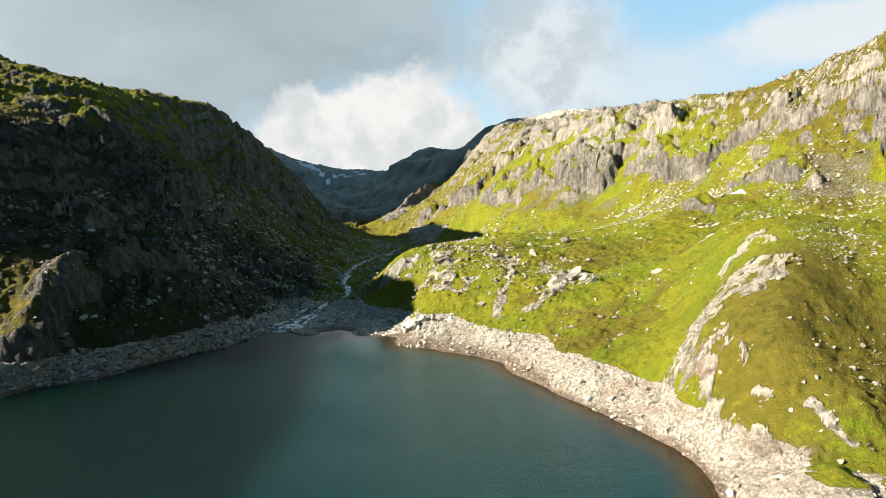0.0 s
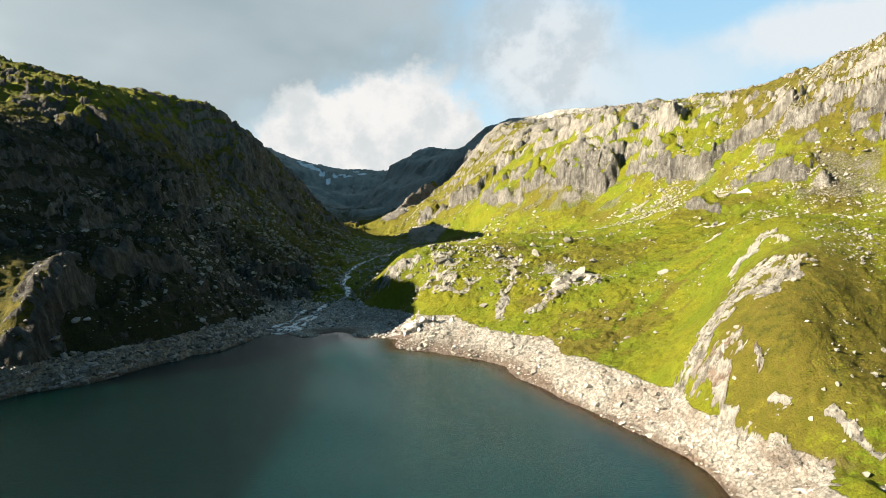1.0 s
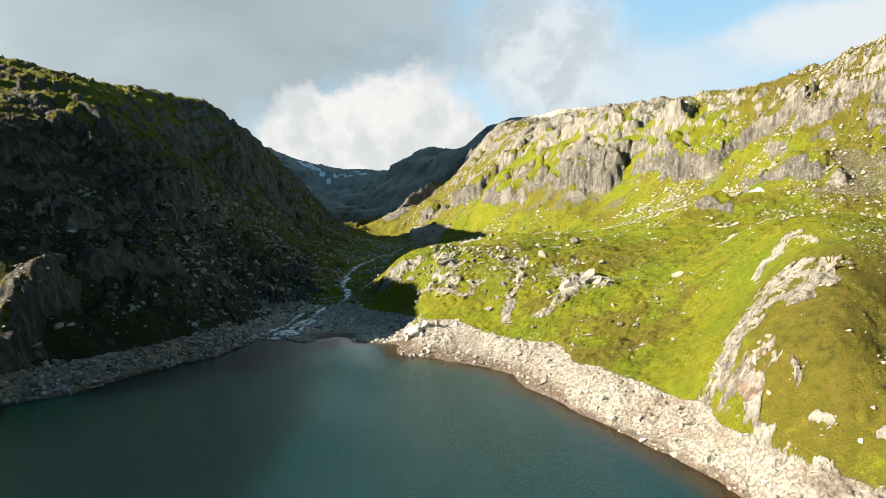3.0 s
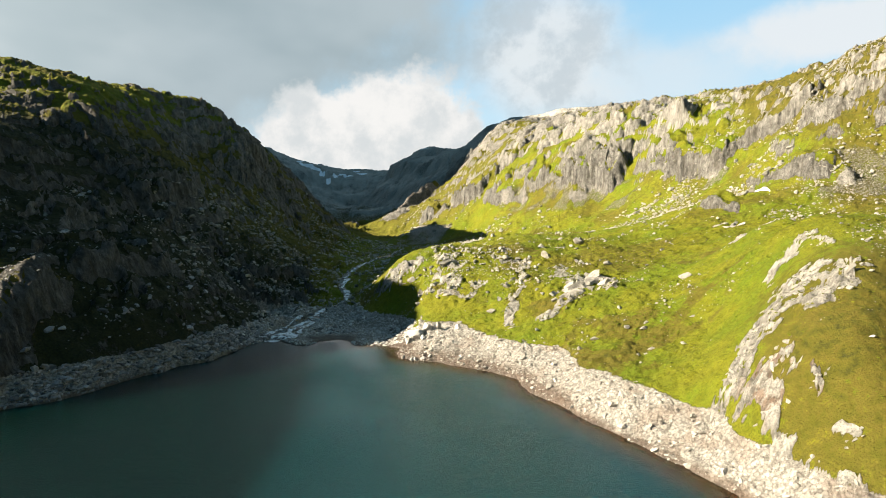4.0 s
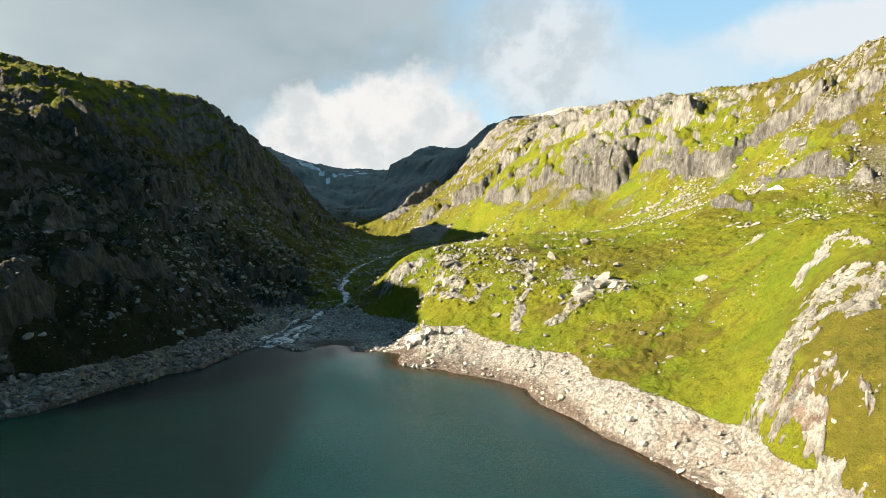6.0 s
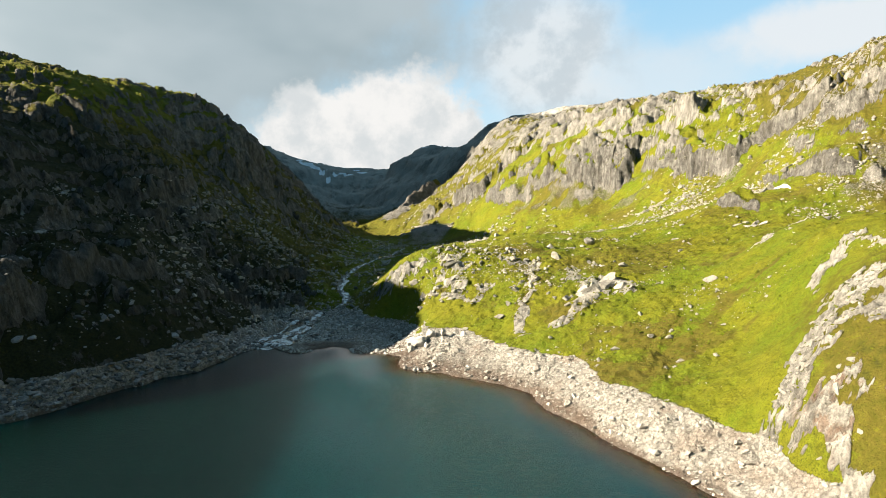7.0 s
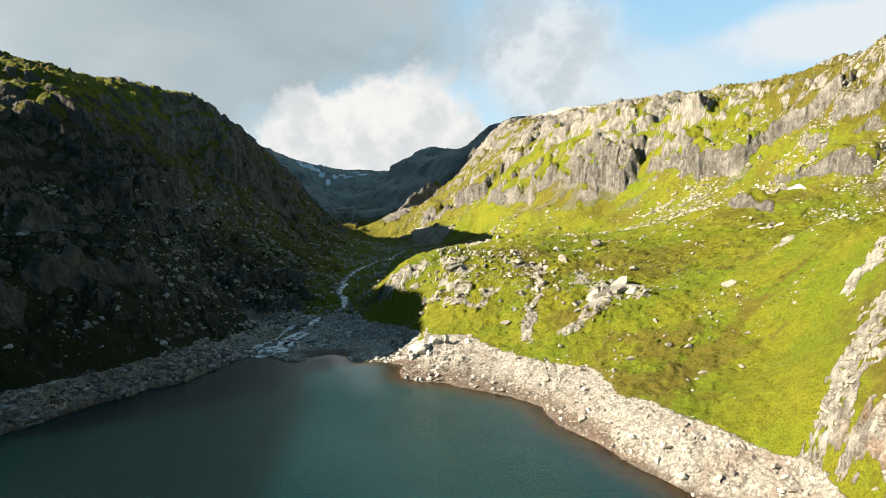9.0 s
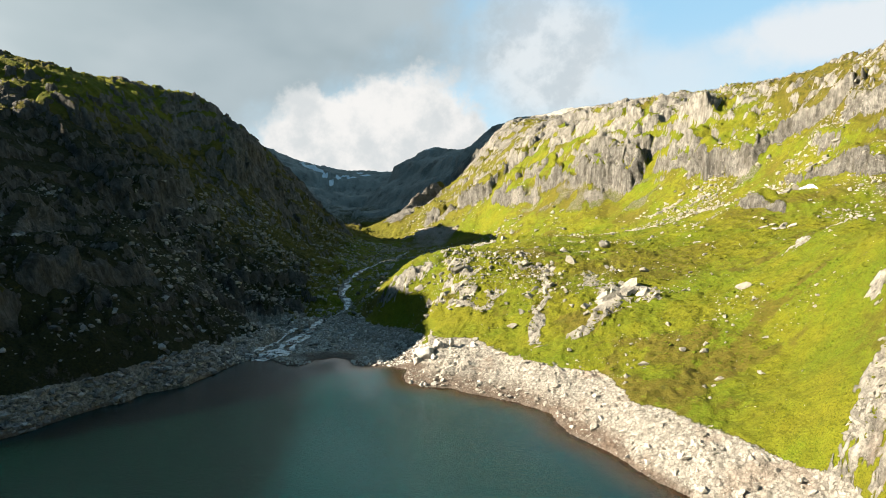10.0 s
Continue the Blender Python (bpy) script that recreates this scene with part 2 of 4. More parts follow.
# Rows run away from the lake's foot, growing with distance; columns fan out with them.
ROWS_Y = [-440.0]
while ROWS_Y[-1] < 3000:
    yy = ROWS_Y[-1]
    ROWS_Y.append(yy + (14 if yy < 40 else 4 if yy < 78 else 0.0036 * (yy + 25)))
ROWS_Y = np.array(ROWS_Y)
COLS_S = np.r_[-1 - np.geomspace(2.6, 0.02, 60), np.linspace(-1, 1, 670), 1 + np.geomspace(0.02, 2.6, 60)]


def half_width(y):
    return 0.80 * np.maximum(y, 70) + 25


GY, GS = np.meshgrid(ROWS_Y, COLS_S, indexing="ij")
GX = GS * half_width(GY)
shape = GX.shape
X, Y = GX.ravel(), GY.ravel()
Z = base_height(X, Y)
# added massif beyond the shaded wall, out of view, to shade the valley head
SHADE_MASSIF = [(-1080, 940, 870), (-1250, 1000, 980), (-1500, 1230, 1180), (-1700, 1430, 1360), (-2000, 1700, 1520), (-2300, 1950, 1560), (-2700, 2300, 1600)]
for (ax, ay, az), (bx, by, bz) in zip(SHADE_MASSIF, SHADE_MASSIF[1:]):
    t = np.clip(((X - ax) * (bx - ax) + (Y - ay) * (by - ay)) / ((bx - ax) ** 2 + (by - ay) ** 2), 0, 1)
    Z = np.maximum(Z, az + (bz - az) * t - 1.7 * np.hypot(X - ax - t * (bx - ax), Y - ay - t * (by - ay)) + 10 * fbm(X, Y, 120, 3, seed=9))
SD = shore_distance(X + 1.2 * fbm(X, Y, 9, 3, seed=91), Y + 1.2 * fbm(X, Y, 9, 3, seed=95))


def slope_of(x, y, z):
    p = np.stack([x, y, z], -1).reshape(*shape, 3)
    n = np.cross(np.gradient(p, axis=1), np.gradient(p, axis=0))
    n /= np.linalg.norm(n, axis=-1, keepdims=True) + 1e-9
    n *= np.sign(n[..., 2:])
    return n.reshape(-1, 3)


N0 = slope_of(X, Y, Z)
steep = 1 - N0[:, 2]
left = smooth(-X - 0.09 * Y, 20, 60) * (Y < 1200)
far = smooth(Y, 900, 1300)
height_r = smooth(Z, 62, 105) * (1 - left)
# how rocky the ground is, by district; a bare rib runs down the near flank of the knoll
# bedrock that breaks through the turf, as plan lines with half widths: the knoll's flank, the hillock, the headland
KNOLL_ROCK = [(94, 173, 85, 167, 2.4), (84, 170, 79, 165, 2.0), (83, 151, 74, 146, 4.6), (82, 140, 74, 135, 3.8), (71, 140, 68, 143, 3.8),
              (68, 143, 61, 140, 3.6), (61, 139, 55, 136, 3.8), (61, 127, 57, 128, 4.0), (55, 136, 52, 133, 2.2), (57, 126, 54, 115, 1.7),
              (54, 114, 56, 103, 1.2), (56, 103, 60, 93, 1.2), (62, 120, 62, 117, 0.9), (60, 109, 61, 106, 0.9), (65, 100, 66, 91, 0.8), (93, 167, 90, 158, 1.0)]
HILLOCK_ROCK = [(-27, 295, -14, 298, 3.4), (-4, 299, 5, 286, 3.4), (-6, 286, 4, 274, 2.2), (10, 268, 14, 265, 2.6), (-12, 281, -4, 272, 1.6),
                (0, 269, 8, 260, 2.2), (34, 282, 27, 244, 1.7), (26, 246, 21, 226, 2.0), (26, 286, 35, 282, 2.8), (46, 265, 49, 240, 3.2),
                (47, 232, 34, 223, 2.6), (51, 239, 58, 232, 2.6), (57, 250, 62, 236, 2.4), (105, 233, 112, 240, 3.0), (118, 229, 128, 236, 4.0)]
HEADLAND_ROCK = [(-132, 190, -133, 210, 2.0), (-129, 181, -126, 206, 2.0), (-126, 180, -122, 182, 2.2), (-128, 172, -124, 179, 2.0),
                 (-125, 165, -123, 170, 1.6), (-126, 192, -124, 187, 3.4)]


def rock_lines(x, y, lines, seed):
    """How far a place belongs to bedrock along plan lines, with ragged edges."""
    wx, wy = x + 1.6 * fbm(x, y, 6, 3, seed=seed), y + 1.6 * fbm(x, y, 6, 3, seed=seed + 4)
    ragged = 1.5 * fbm(x, y, 3.6, 4, 0.65, seed=seed + 8) + 0.5 * fbm(x, y, 11, 2, seed=seed + 9)
    best = np.zeros_like(x)
    for ax, ay, bx, by, wide in lines:
        d = line_distance(wx, wy, [(ax, ay), (bx, by)]) / wide
        best = np.maximum(best, 1 - smooth(d + ragged, 0.72, 1.05))
    return best


def joints(x, y, size, seed):
    """Jointed blocks: the height of the block under a place in -1..1, and its nearness to a joint."""
    c, q = math.cos(0.7), math.sin(0.7)
    u, v = (c * x + q * y) / size, (c * y - q * x) / (size * 1.7)
    u = u + 0.25 * lattice(u * 1.7, v * 1.7, seed=seed + 1)
    iu, iv = np.floor(u), np.floor(v)
    first, second, value = np.full(x.shape, 9.0), np.full(x.shape, 9.0), np.zeros(x.shape)
    zero = np.zeros_like(iu)
    for du in (-1, 0, 1):
        for dv in (-1, 0, 1):
            cu, cv = iu + du, iv + dv
            hx, hy = hashed(cu, cv, zero, seed), hashed(cu, cv, zero + 5, seed)
            d = np.hypot(cu + 0.5 + 0.42 * hx - u, cv + 0.5 + 0.42 * hy - v)
            closer = d < first
            second = np.where(closer, first, np.minimum(second, d))
            value = np.where(closer, hashed(cu, cv, zero + 9, seed), value)
            first = np.where(closer, d, first)
    return value, 1 - smooth(second - first, 0.03, 0.16)


knoll_rock, hillock_rock, headland_rock = (rock_lines(X, Y, pts, k) for pts, k in ((KNOLL_ROCK, 201), (HILLOCK_ROCK, 211), (HEADLAND_ROCK, 221)))
bedrock = np.maximum(np.maximum(knoll_rock, hillock_rock), headland_rock)
hillock = (1 - smooth(np.hypot((X - 8) / 1.4, Y - 278), 18, 46)) * smooth(X, -34, -22)
brow = 1 - smooth(np.hypot(X - 76, Y - 112), 20, 38)
headland = (1 - smooth(np.hypot(X + 129, (Y - 185) / 1.4), 9, 22)) * smooth(-X, 117, 125)
rocky = np.clip(0.16 + 0.52 * left + 0.46 * height_r + 0.6 * far + 0.7 * smooth(steep, 0.34, 0.55) * (1 - 0.85 * brow) + 0.22 * hillock + 0.35 * headland + 0.35 * left * (1 - smooth(Z, 14, 30)) + 0.28 * smooth(Y, 600, 720) * (1 - far), 0, 1)
land = smooth(SD, 0, 14)
# cliffs and ledges: the steep ground steps down in benches
def benches(z, step, wobble, sharp):
    q = (z + wobble) / step
    f = q - np.floor(q)
    return (np.floor(q) + smooth(f, 0.5 - sharp, 0.5 + sharp)) * step - wobble - z


hold = np.clip(0.9 * height_r + 0.55 * left * smooth(Z, 25, 60), 0, 0.9) * smooth(steep, 0.06, 0.2) * (1 - far) * (0.15 + 0.85 * smooth(fbm(X, Y, 85, 3, 0.6, seed=111), -0.22, 0.22))
Z += 0.8 * hold * benches(Z, 19, 22 * fbm(X, Y, 60, 4, seed=113) - 0.30 * X, 0.24)
Z += 0.5 * hold * benches(Z, 7, 9 * fbm(X, Y, 22, 3, seed=117) - 0.25 * X, 0.26)
Z += far * 0.45 * smooth(steep, 0.02, 0.1) * benches(Z, 90, 40 * fbm(X, Y, 300, 3, seed=119), 0.22)
reach = np.clip(np.hypot(X, Y) / 300, 0.35, 3.5)
# broad undulation, then outcrops with abrupt fronts, then hummocks
Z += land * (2.0 * fbm(X, Y, 42, 3, seed=3) * np.clip(reach, 0.5, 1.5) + far * 14 * (fbm(X, Y, 240, 4, seed=5, ridged=True) - 0.3))
bench = fbm(X, Y, 30, 4, 0.55, seed=11) + 0.25 * fbm(X, Y, 130, 2, seed=13)
crop = smooth(bench, 0.22 - 0.45 * rocky, 0.30 - 0.42 * rocky)
bold = (0.5 + 5.5 * rocky * rocky) * (0.5 + 0.5 * np.clip(reach, 0, 2)) * smooth(SD, 6, 22) * (1 - 0.62 * left * smooth(Z, 95, 135)) * (1 - 0.75 * headland)
Z += land * (crop - 0.1 - 0.6 * rocky) * bold
# smaller ledges
ledge = fbm(X, Y, 9, 4, 0.55, seed=15) + 0.3 * fbm(X, Y, 45, 2, seed=16)
ledged = smooth(ledge, 0.30 - 0.42 * rocky, 0.36 - 0.40 * rocky)
Z += land * (ledged - 0.05 - 0.5 * rocky) * (0.25 + 1.5 * rocky * (1 - 0.6 * headland)) * np.clip(reach, 0.5, 1.4) * smooth(SD, 6, 20)
# upright faces, their foot from a to b with the higher ground on the left hand: ends, rise, reach of the lifted ground behind
SCARPS = [(95, 598, 120, 566, 15, 50), (119, 562, 156, 536, 15, 50), (168, 538, 182, 482, 15, 50), (181, 484, 198, 432, 15, 50),
          (184, 386, 182, 348, 8, 35), (182, 348, 188, 308, 9, 35), (203, 322, 211, 312, 6, 16), (190, 303, 200, 296, 5, 16), (208, 307, 221, 298, 7, 22),
          (139, 333, 148, 304, 6, 16), (46, 662, 84, 594, 8, 30), (112, 552, 130, 544, 6, 20), (216, 438, 232, 390, 10, 40), (219, 336, 236, 312, 10, 30),
          (160, 600, 205, 520, 14, 50)]
FAR_SCARPS = [(10, 720, 40, 680, 14, 45), (-30, 800, 5, 740, 14, 40)]
LEFT_SCARPS = [(-119, 166, -123, 206, 6, 14), (-148, 230, -160, 300, 5, 30), (-150, 330, -170, 420, 9, 40),
               (-160, 480, -178, 590, 12, 30), (-125, 215, -112, 262, 6, 25)]
face = np.zeros_like(X)
buttress = 5.0 * fbm(X, Y, 17, 3, 0.55, seed=131, ridged=True) + 2.2 * fbm(X, Y, 5, 2, 0.6, seed=133)
for ax, ay, bx, by, rise, back in SCARPS + FAR_SCARPS + LEFT_SCARPS:
    run = math.hypot(bx - ax, by - ay)
    ex, ey = (bx - ax) / run, (by - ay) / run
    along = (X - ax) * ex + (Y - ay) * ey
    up = (Y - ay) * ex - (X - ax) * ey + buttress * min(1.0, rise / 12)
    ends = smooth(along + 0.8 * buttress, -4, 6) * (1 - smooth(along + 0.8 * buttress, run - 6, run + 4))
    ends = ends * (0.25 + 0.75 * smooth(fbm(X, Y, 26, 3, seed=137), -0.3, 0.15))
    Z += rise * ends * smooth(up, -1.6, 1.6) * (1 - smooth(up, 6, back))
    face = np.maximum(face, ends * smooth(up, -4, -1.5) * (1 - smooth(up, 1.5, 4.5)))
# the spur that closes the valley's first reach
for ax, ay, az, bx, by, bz in [(-76, 890, 64, -52, 950, 92), (-52, 950, 92, -15, 1010, 118)]:
    t = np.clip(((X - ax) * (bx - ax) + (Y - ay) * (by - ay)) / ((bx - ax) ** 2 + (by - ay) ** 2), 0, 1)
    off = np.hypot(X - ax - t * (bx - ax), Y - ay - t * (by - ay))
    Z = np.maximum(Z, az + (bz - az) * t - 1.1 * off + 9 * fbm(X, Y, 26, 3, seed=139))
    face = np.maximum(face, 0.8 * (1 - smooth(off, 12, 30)))
N1 = slope_of(X, Y, Z)
steep1 = smooth(1 - N1[:, 2], 0.26, 0.56)
# jointed faces: upright ribs pushed out of the steep ground
rib = fbm(X, Y, np.where(Y > 1200, 45.0, 9.0), 4, 0.6, seed=23, z=Z * 0.25, ridged=True) + 0.6 * fbm(X, Y, np.where(Y > 1200, 120.0, 26.0), 3, 0.6, seed=29, z=Z * 0.35, ridged=True)
push = steep1 * (rib - 0.4) * (1.5 + 0.7 * left) * np.clip(reach, 0.3, 2.2) * (1 + 2.5 * far) * smooth(SD, 3, 12)
flat = np.maximum(np.hypot(N1[:, 0], N1[:, 1]), 0.15)
DX, DY = N1[:, 0] / flat * push, N1[:, 1] / flat * push
keen = 0.07 * (1 - left) * (1 - far)
naked = np.clip(smooth(1 - N1[:, 2] - keen, 0.30, 0.56) * (0.45 + 0.5 * rocky) * (1 - 0.6 * brow) + 0.28 * rocky * ledged + 0.55 * face
                + 0.75 * fbm(X, Y, 15, 5, 0.65, seed=61) * (0.2 + rocky) + 0.35 * rocky * fbm(X, Y, 70, 2, seed=63) + 0.45 * height_r * smooth(Z, 122, 155) + height_r * smooth(Z, 84, 112) * (0.20 + 0.95 * fbm(X, Y, 9, 5, 0.72, seed=64) + 0.5 * fbm(X, Y, 45, 2, seed=66)) + 0.21 * left + 0.20 * left * smooth(Z, 92, 120) - 0.11 + (0.22 + 0.9 * fbm(X, Y, 13, 5, 0.7, seed=62)) * smooth(Y, 520, 640) * (1 - left) * (1 - far) * smooth(Z, 34, 60) - 0.14 * height_r * (1 - smooth(Z, 125, 150)), 0, 1)
block = 0.5 * fbm(X, Y, 6.5, 4, 0.6, seed=37, ridged=True, z=Z * 0.4) + 0.5 * np.floor(3 * fbm(X, Y, 5.0, 2, 0.5, seed=39)) / 3
swell = 1 - 0.65 * (1 - smooth(np.hypot(X - 98, Y - 138), 30, 55))
Z += land * swell * (0.9 * fbm(X, Y, 14, 3, 0.55, seed=30) + 0.9 * fbm(X, Y, 5.5, 4, 0.6, seed=31) + 0.60 * fbm(X, Y, 1.9, 2, 0.6, seed=33))
Z += land * smooth(naked, 0.25, 0.7) * block * 1.3 * np.clip(reach, 0.8, 1.3) * (1 - 0.5 * left * smooth(Z, 95, 135))
# the bedrock stands proud of the turf in jointed blocks
solid = np.maximum(bedrock, 0.8 * np.maximum(smooth(naked, 0.3, 0.6), face) * (Y < 1150) * land)
crevice = np.zeros_like(X)
for patch, size, tall in ((np.where(bedrock > 0.02)[0], 3.2, 1.15), (np.where((solid > 0.05) & (bedrock <= 0.02) & (Y < 330))[0], 5.0, 1.3),
                          (np.where((solid > 0.05) & (bedrock <= 0.02) & (Y >= 330) & (Y < 600))[0], 8.0, 2.4),
                          (np.where((solid > 0.05) & (Y >= 600))[0], 13.0, 4.5)):
    value, gap = joints(X[patch], Y[patch], size, 231)
    fine_value, fine_gap = joints(X[patch], Y[patch], size * 0.42, 237)
    Z[patch] += solid[patch] * tall * (0.3 + 0.55 * value + 0.18 * fine_value - 0.5 * gap - 0.15 * fine_gap)
    crevice[patch] = np.maximum(gap, 0.6 * fine_gap)
# the drawn-down shore: rubble and slabs
bank = smooth(SD, -3, 1.5) * (1 - smooth(Z, 6.5, 9))
Z += bank * (0.55 * fbm(X, Y, 4.0, 4, 0.65, seed=41) + 0.35 * fbm(X, Y, 1.6, 2, 0.6, seed=43, ridged=True))
# stream bed
SL = line_distance(X + 3 * fbm(X, Y, 14, 2, seed=51), Y, STREAM)
Z -= 1.1 * (1 - smooth(SL, 1.0, 5.0)) * smooth(SD, 0, 6)
# bed made far steeper on the left so the water there turns dark
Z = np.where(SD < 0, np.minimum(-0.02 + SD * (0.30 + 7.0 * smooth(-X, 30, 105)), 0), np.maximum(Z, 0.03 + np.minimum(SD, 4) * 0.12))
X2, Y2 = X + DX, Y + DY
N2 = slope_of(X2, Y2, Z)


def sample(grid):
    """Bilinear reading of a grid of the land at plan places."""
    v = grid.reshape(shape)

    def read(x, y):
        x, y = np.atleast_1d(np.asarray(x, float)), np.atleast_1d(np.asarray(y, float))
        r = np.clip(np.interp(y, ROWS_Y, np.arange(shape[0])), 0, shape[0] - 1.001)
        c = np.clip(np.interp(x / half_width(y), COLS_S, np.arange(shape[1])), 0, shape[1] - 1.001)
        i, j = r.astype(int), c.astype(int)
        a, b = r - i, c - j
        return (v[i, j] * (1 - a) * (1 - b) + v[i + 1, j] * a * (1 - b) + v[i, j + 1] * (1 - a) * b + v[i + 1, j + 1] * a * b)
    return read


ground_z = sample(Z)

# ------------------------------------------------------------------ materials
def material(name):
    m = bpy.data.materials.new(name)
    return m, Graph(m)


def finish(g, shader):
    out = g.nodes.new("ShaderNodeOutputMaterial")
    g.links.new(shader, out.inputs[0])


def rock_colour(g, p):
    """Pale jointed gneiss, with dark lichen and rust."""
    big = g.noise(p, 0.09, 5, 0.6)
    mid = g.noise(g.scaled(p, (1, 1, 0.35)), 0.55, 6, 0.65)
    fine = g.noise(p, 3.2, 4, 0.6)
    col = g.mix(g.step(big, 0.35, 0.65), (0.125, 0.121, 0.110), (0.205, 0.197, 0.178))
    col = g.mix(g.step(mid, 0.54, 0.70), col, (0.075, 0.070, 0.062))
    col = g.mix(g.math("MULTIPLY", g.step(fine, 0.52, 0.72), 0.55), col, (0.10, 0.095, 0.082))
    col = g.mix(g.math("MULTIPLY", g.step(g.noise(p, 0.31, 4, 0.6), 0.60, 0.72), 0.5), col, (0.17, 0.115, 0.075))
    streak = g.noise(g.scaled(p, (1, 1, 0.12)), 0.9, 5, 0.65)
    col = g.mix(g.math("MULTIPLY", g.step(streak, 0.50, 0.66), 0.42), col, (0.085, 0.080, 0.072))
    col = g.mix(g.math("MULTIPLY", g.step(streak, 0.48, 0.34), 0.5), col, (0.24, 0.234, 0.216))
    tall = g.noise(g.scaled(p, (1, 1, 0.14)), 0.24, 6, 0.68)
    col = g.mix(g.math("MULTIPLY", g.step(tall, 0.52, 0.64), 0.45), col, (0.062, 0.058, 0.053))
    col = g.mix(g.math("MULTIPLY", g.step(tall, 0.46, 0.36), 0.45), col, (0.255, 0.248, 0.23))
    vein = g.math("ABSOLUTE", g.math("SUBTRACT", g.noise(g.scaled(p, (1, 1, 0.10)), 0.5, 5, 0.66), 0.5))
    col = g.mix(g.math("MULTIPLY", g.step(vein, 0.022, 0.006), 0.75), col, (0.30, 0.289, 0.264))
    f1 = g.math("ABSOLUTE", g.math("SUBTRACT", g.noise(g.scaled(p, (1, 1, 0.30)), 0.5, 6, 0.68, dist=0.8), 0.5))
    f2 = g.math("ABSOLUTE", g.math("SUBTRACT", g.noise(g.scaled(p, (0.5, 0.5, 1.4)), 0.4, 6, 0.68, dist=0.5), 0.5))
    crack = g.math("SUBTRACT", 1.0, g.math("MINIMUM", g.step(f1, 0.0, 0.03), g.step(f2, 0.0, 0.022)))
    crack = g.math("MULTIPLY", crack, g.step(g.noise(p, 0.35, 4, 0.6), 0.42, 0.58))
    col = g.mix(g.math("MULTIPLY", crack, 0.85), col, (0.04, 0.037, 0.033))
    return col, g.math("SUBTRACT", mid, g.math("MULTIPLY", crack, 0.35)), fine


def land_material():
    m, g = material("mountain_ground")
    p = g.add("ShaderNodeTexCoord", out=3)
    rock, gravel, turf_dark = g.attr("rock"), g.attr("gravel"), g.attr("heath_shade")
    rcol, rmid, rfine = rock_colour(g, p)
    # dark coat on crag faces; on the left wall it puts shade into the rock
    rcol = g.mix(g.math("MULTIPLY", g.attr("lichen_shade"), 0.8), rcol, g.mix(g.step(g.noise(g.scaled(p, (0.2, 1, 0.25)), 0.4, 7, 0.72), 0.57, 0.43), (0.018, 0.0175, 0.017), (0.092, 0.090, 0.085)))
    wall = g.noise(g.scaled(p, (1, 1, 0.22)), 0.024, 7, 0.72)
    near = g.noise(g.scaled(p, (1, 1, 0.5)), 0.55, 7, 0.72)
    mottle = g.math("ADD", g.math("MULTIPLY", rmid, 0.2), g.math("ADD", g.math("MULTIPLY", wall, 0.4), g.math("MULTIPLY", near, 0.4)))
    # bleached bedrock; on the far walls the lightening stands in for haze
    rcol = g.mix(g.math("MULTIPLY", g.attr("pale"), 0.9), rcol, g.mix(g.step(mottle, 0.60, 0.47), (0.12, 0.113, 0.10), (0.355, 0.339, 0.30)))
    rcol = g.mix(g.math("MULTIPLY", g.attr("rust"), g.step(g.noise(g.scaled(p, (1, 1, 0.4)), 0.35, 5, 0.7), 0.44, 0.60)), rcol, (0.15, 0.092, 0.060))
    rcol = g.mix(g.math("MULTIPLY", g.attr("crevice"), 0.65), rcol, (0.065, 0.058, 0.045))
    n1, n2, n3 = g.noise(p, 0.045, 6, 0.65), g.noise(p, 0.38, 6, 0.68), g.noise(p, 1.5, 4, 0.65)
    grass = g.mix(g.step(n1, 0.36, 0.64), (0.086, 0.124, 0.0055), (0.142, 0.138, 0.0085))
    grass = g.mix(g.math("MULTIPLY", g.step(n2, 0.42, 0.66), 0.7), grass, (0.080, 0.086, 0.0040))
    grass = g.mix(g.math("MULTIPLY", g.step(n3, 0.40, 0.70), 0.55), grass, (0.088, 0.092, 0.009))
    n5 = g.noise(p, 3.1, 3, 0.7)
    grass = g.mix(g.math("MULTIPLY", g.step(n5, 0.54, 0.66), 0.6), grass, (0.140, 0.152, 0.012))
    grass = g.mix(g.math("MULTIPLY", g.step(n5, 0.47, 0.36), 0.65), grass, (0.030, 0.042, 0.003))
    n4 = g.noise(p, 0.95, 5, 0.75)
    grass = g.mix(g.math("MULTIPLY", g.step(n4, 0.54, 0.70), 0.6), grass, (0.036, 0.042, 0.004))
    heath_shade = g.mix(g.step(n2, 0.35, 0.65), (0.094, 0.076, 0.013), (0.070, 0.069, 0.0070))
    grass = g.mix(g.step(g.math("ADD", g.math("ADD", n2, g.math("MULTIPLY", n3, 0.35)), g.math("MULTIPLY", turf_dark, 0.5)), 0.86, 1.12), grass, heath_shade)
    # near-black turf: the left wall's shade put into the colour
    shrub_shade = g.mix(g.step(n3, 0.38, 0.64), (0.027, 0.030, 0.011), (0.014, 0.017, 0.008))
    grass = g.mix(g.step(g.math("ADD", turf_dark, g.math("MULTIPLY", g.math("SUBTRACT", n2, 0.5), 0.9)), 0.98, 1.22), grass, shrub_shade)
    edge = g.math("ADD", rock, g.math("MULTIPLY", g.math("SUBTRACT", g.noise(p, 0.7, 6, 0.7), 0.5), 0.9))
    bare = g.step(edge, 0.46, 0.60)
    col = g.mix(bare, grass, rcol)
    vor = g.add("ShaderNodeTexVoronoi", out=0, Vector=p, Scale=1.5, Randomness=1.0)
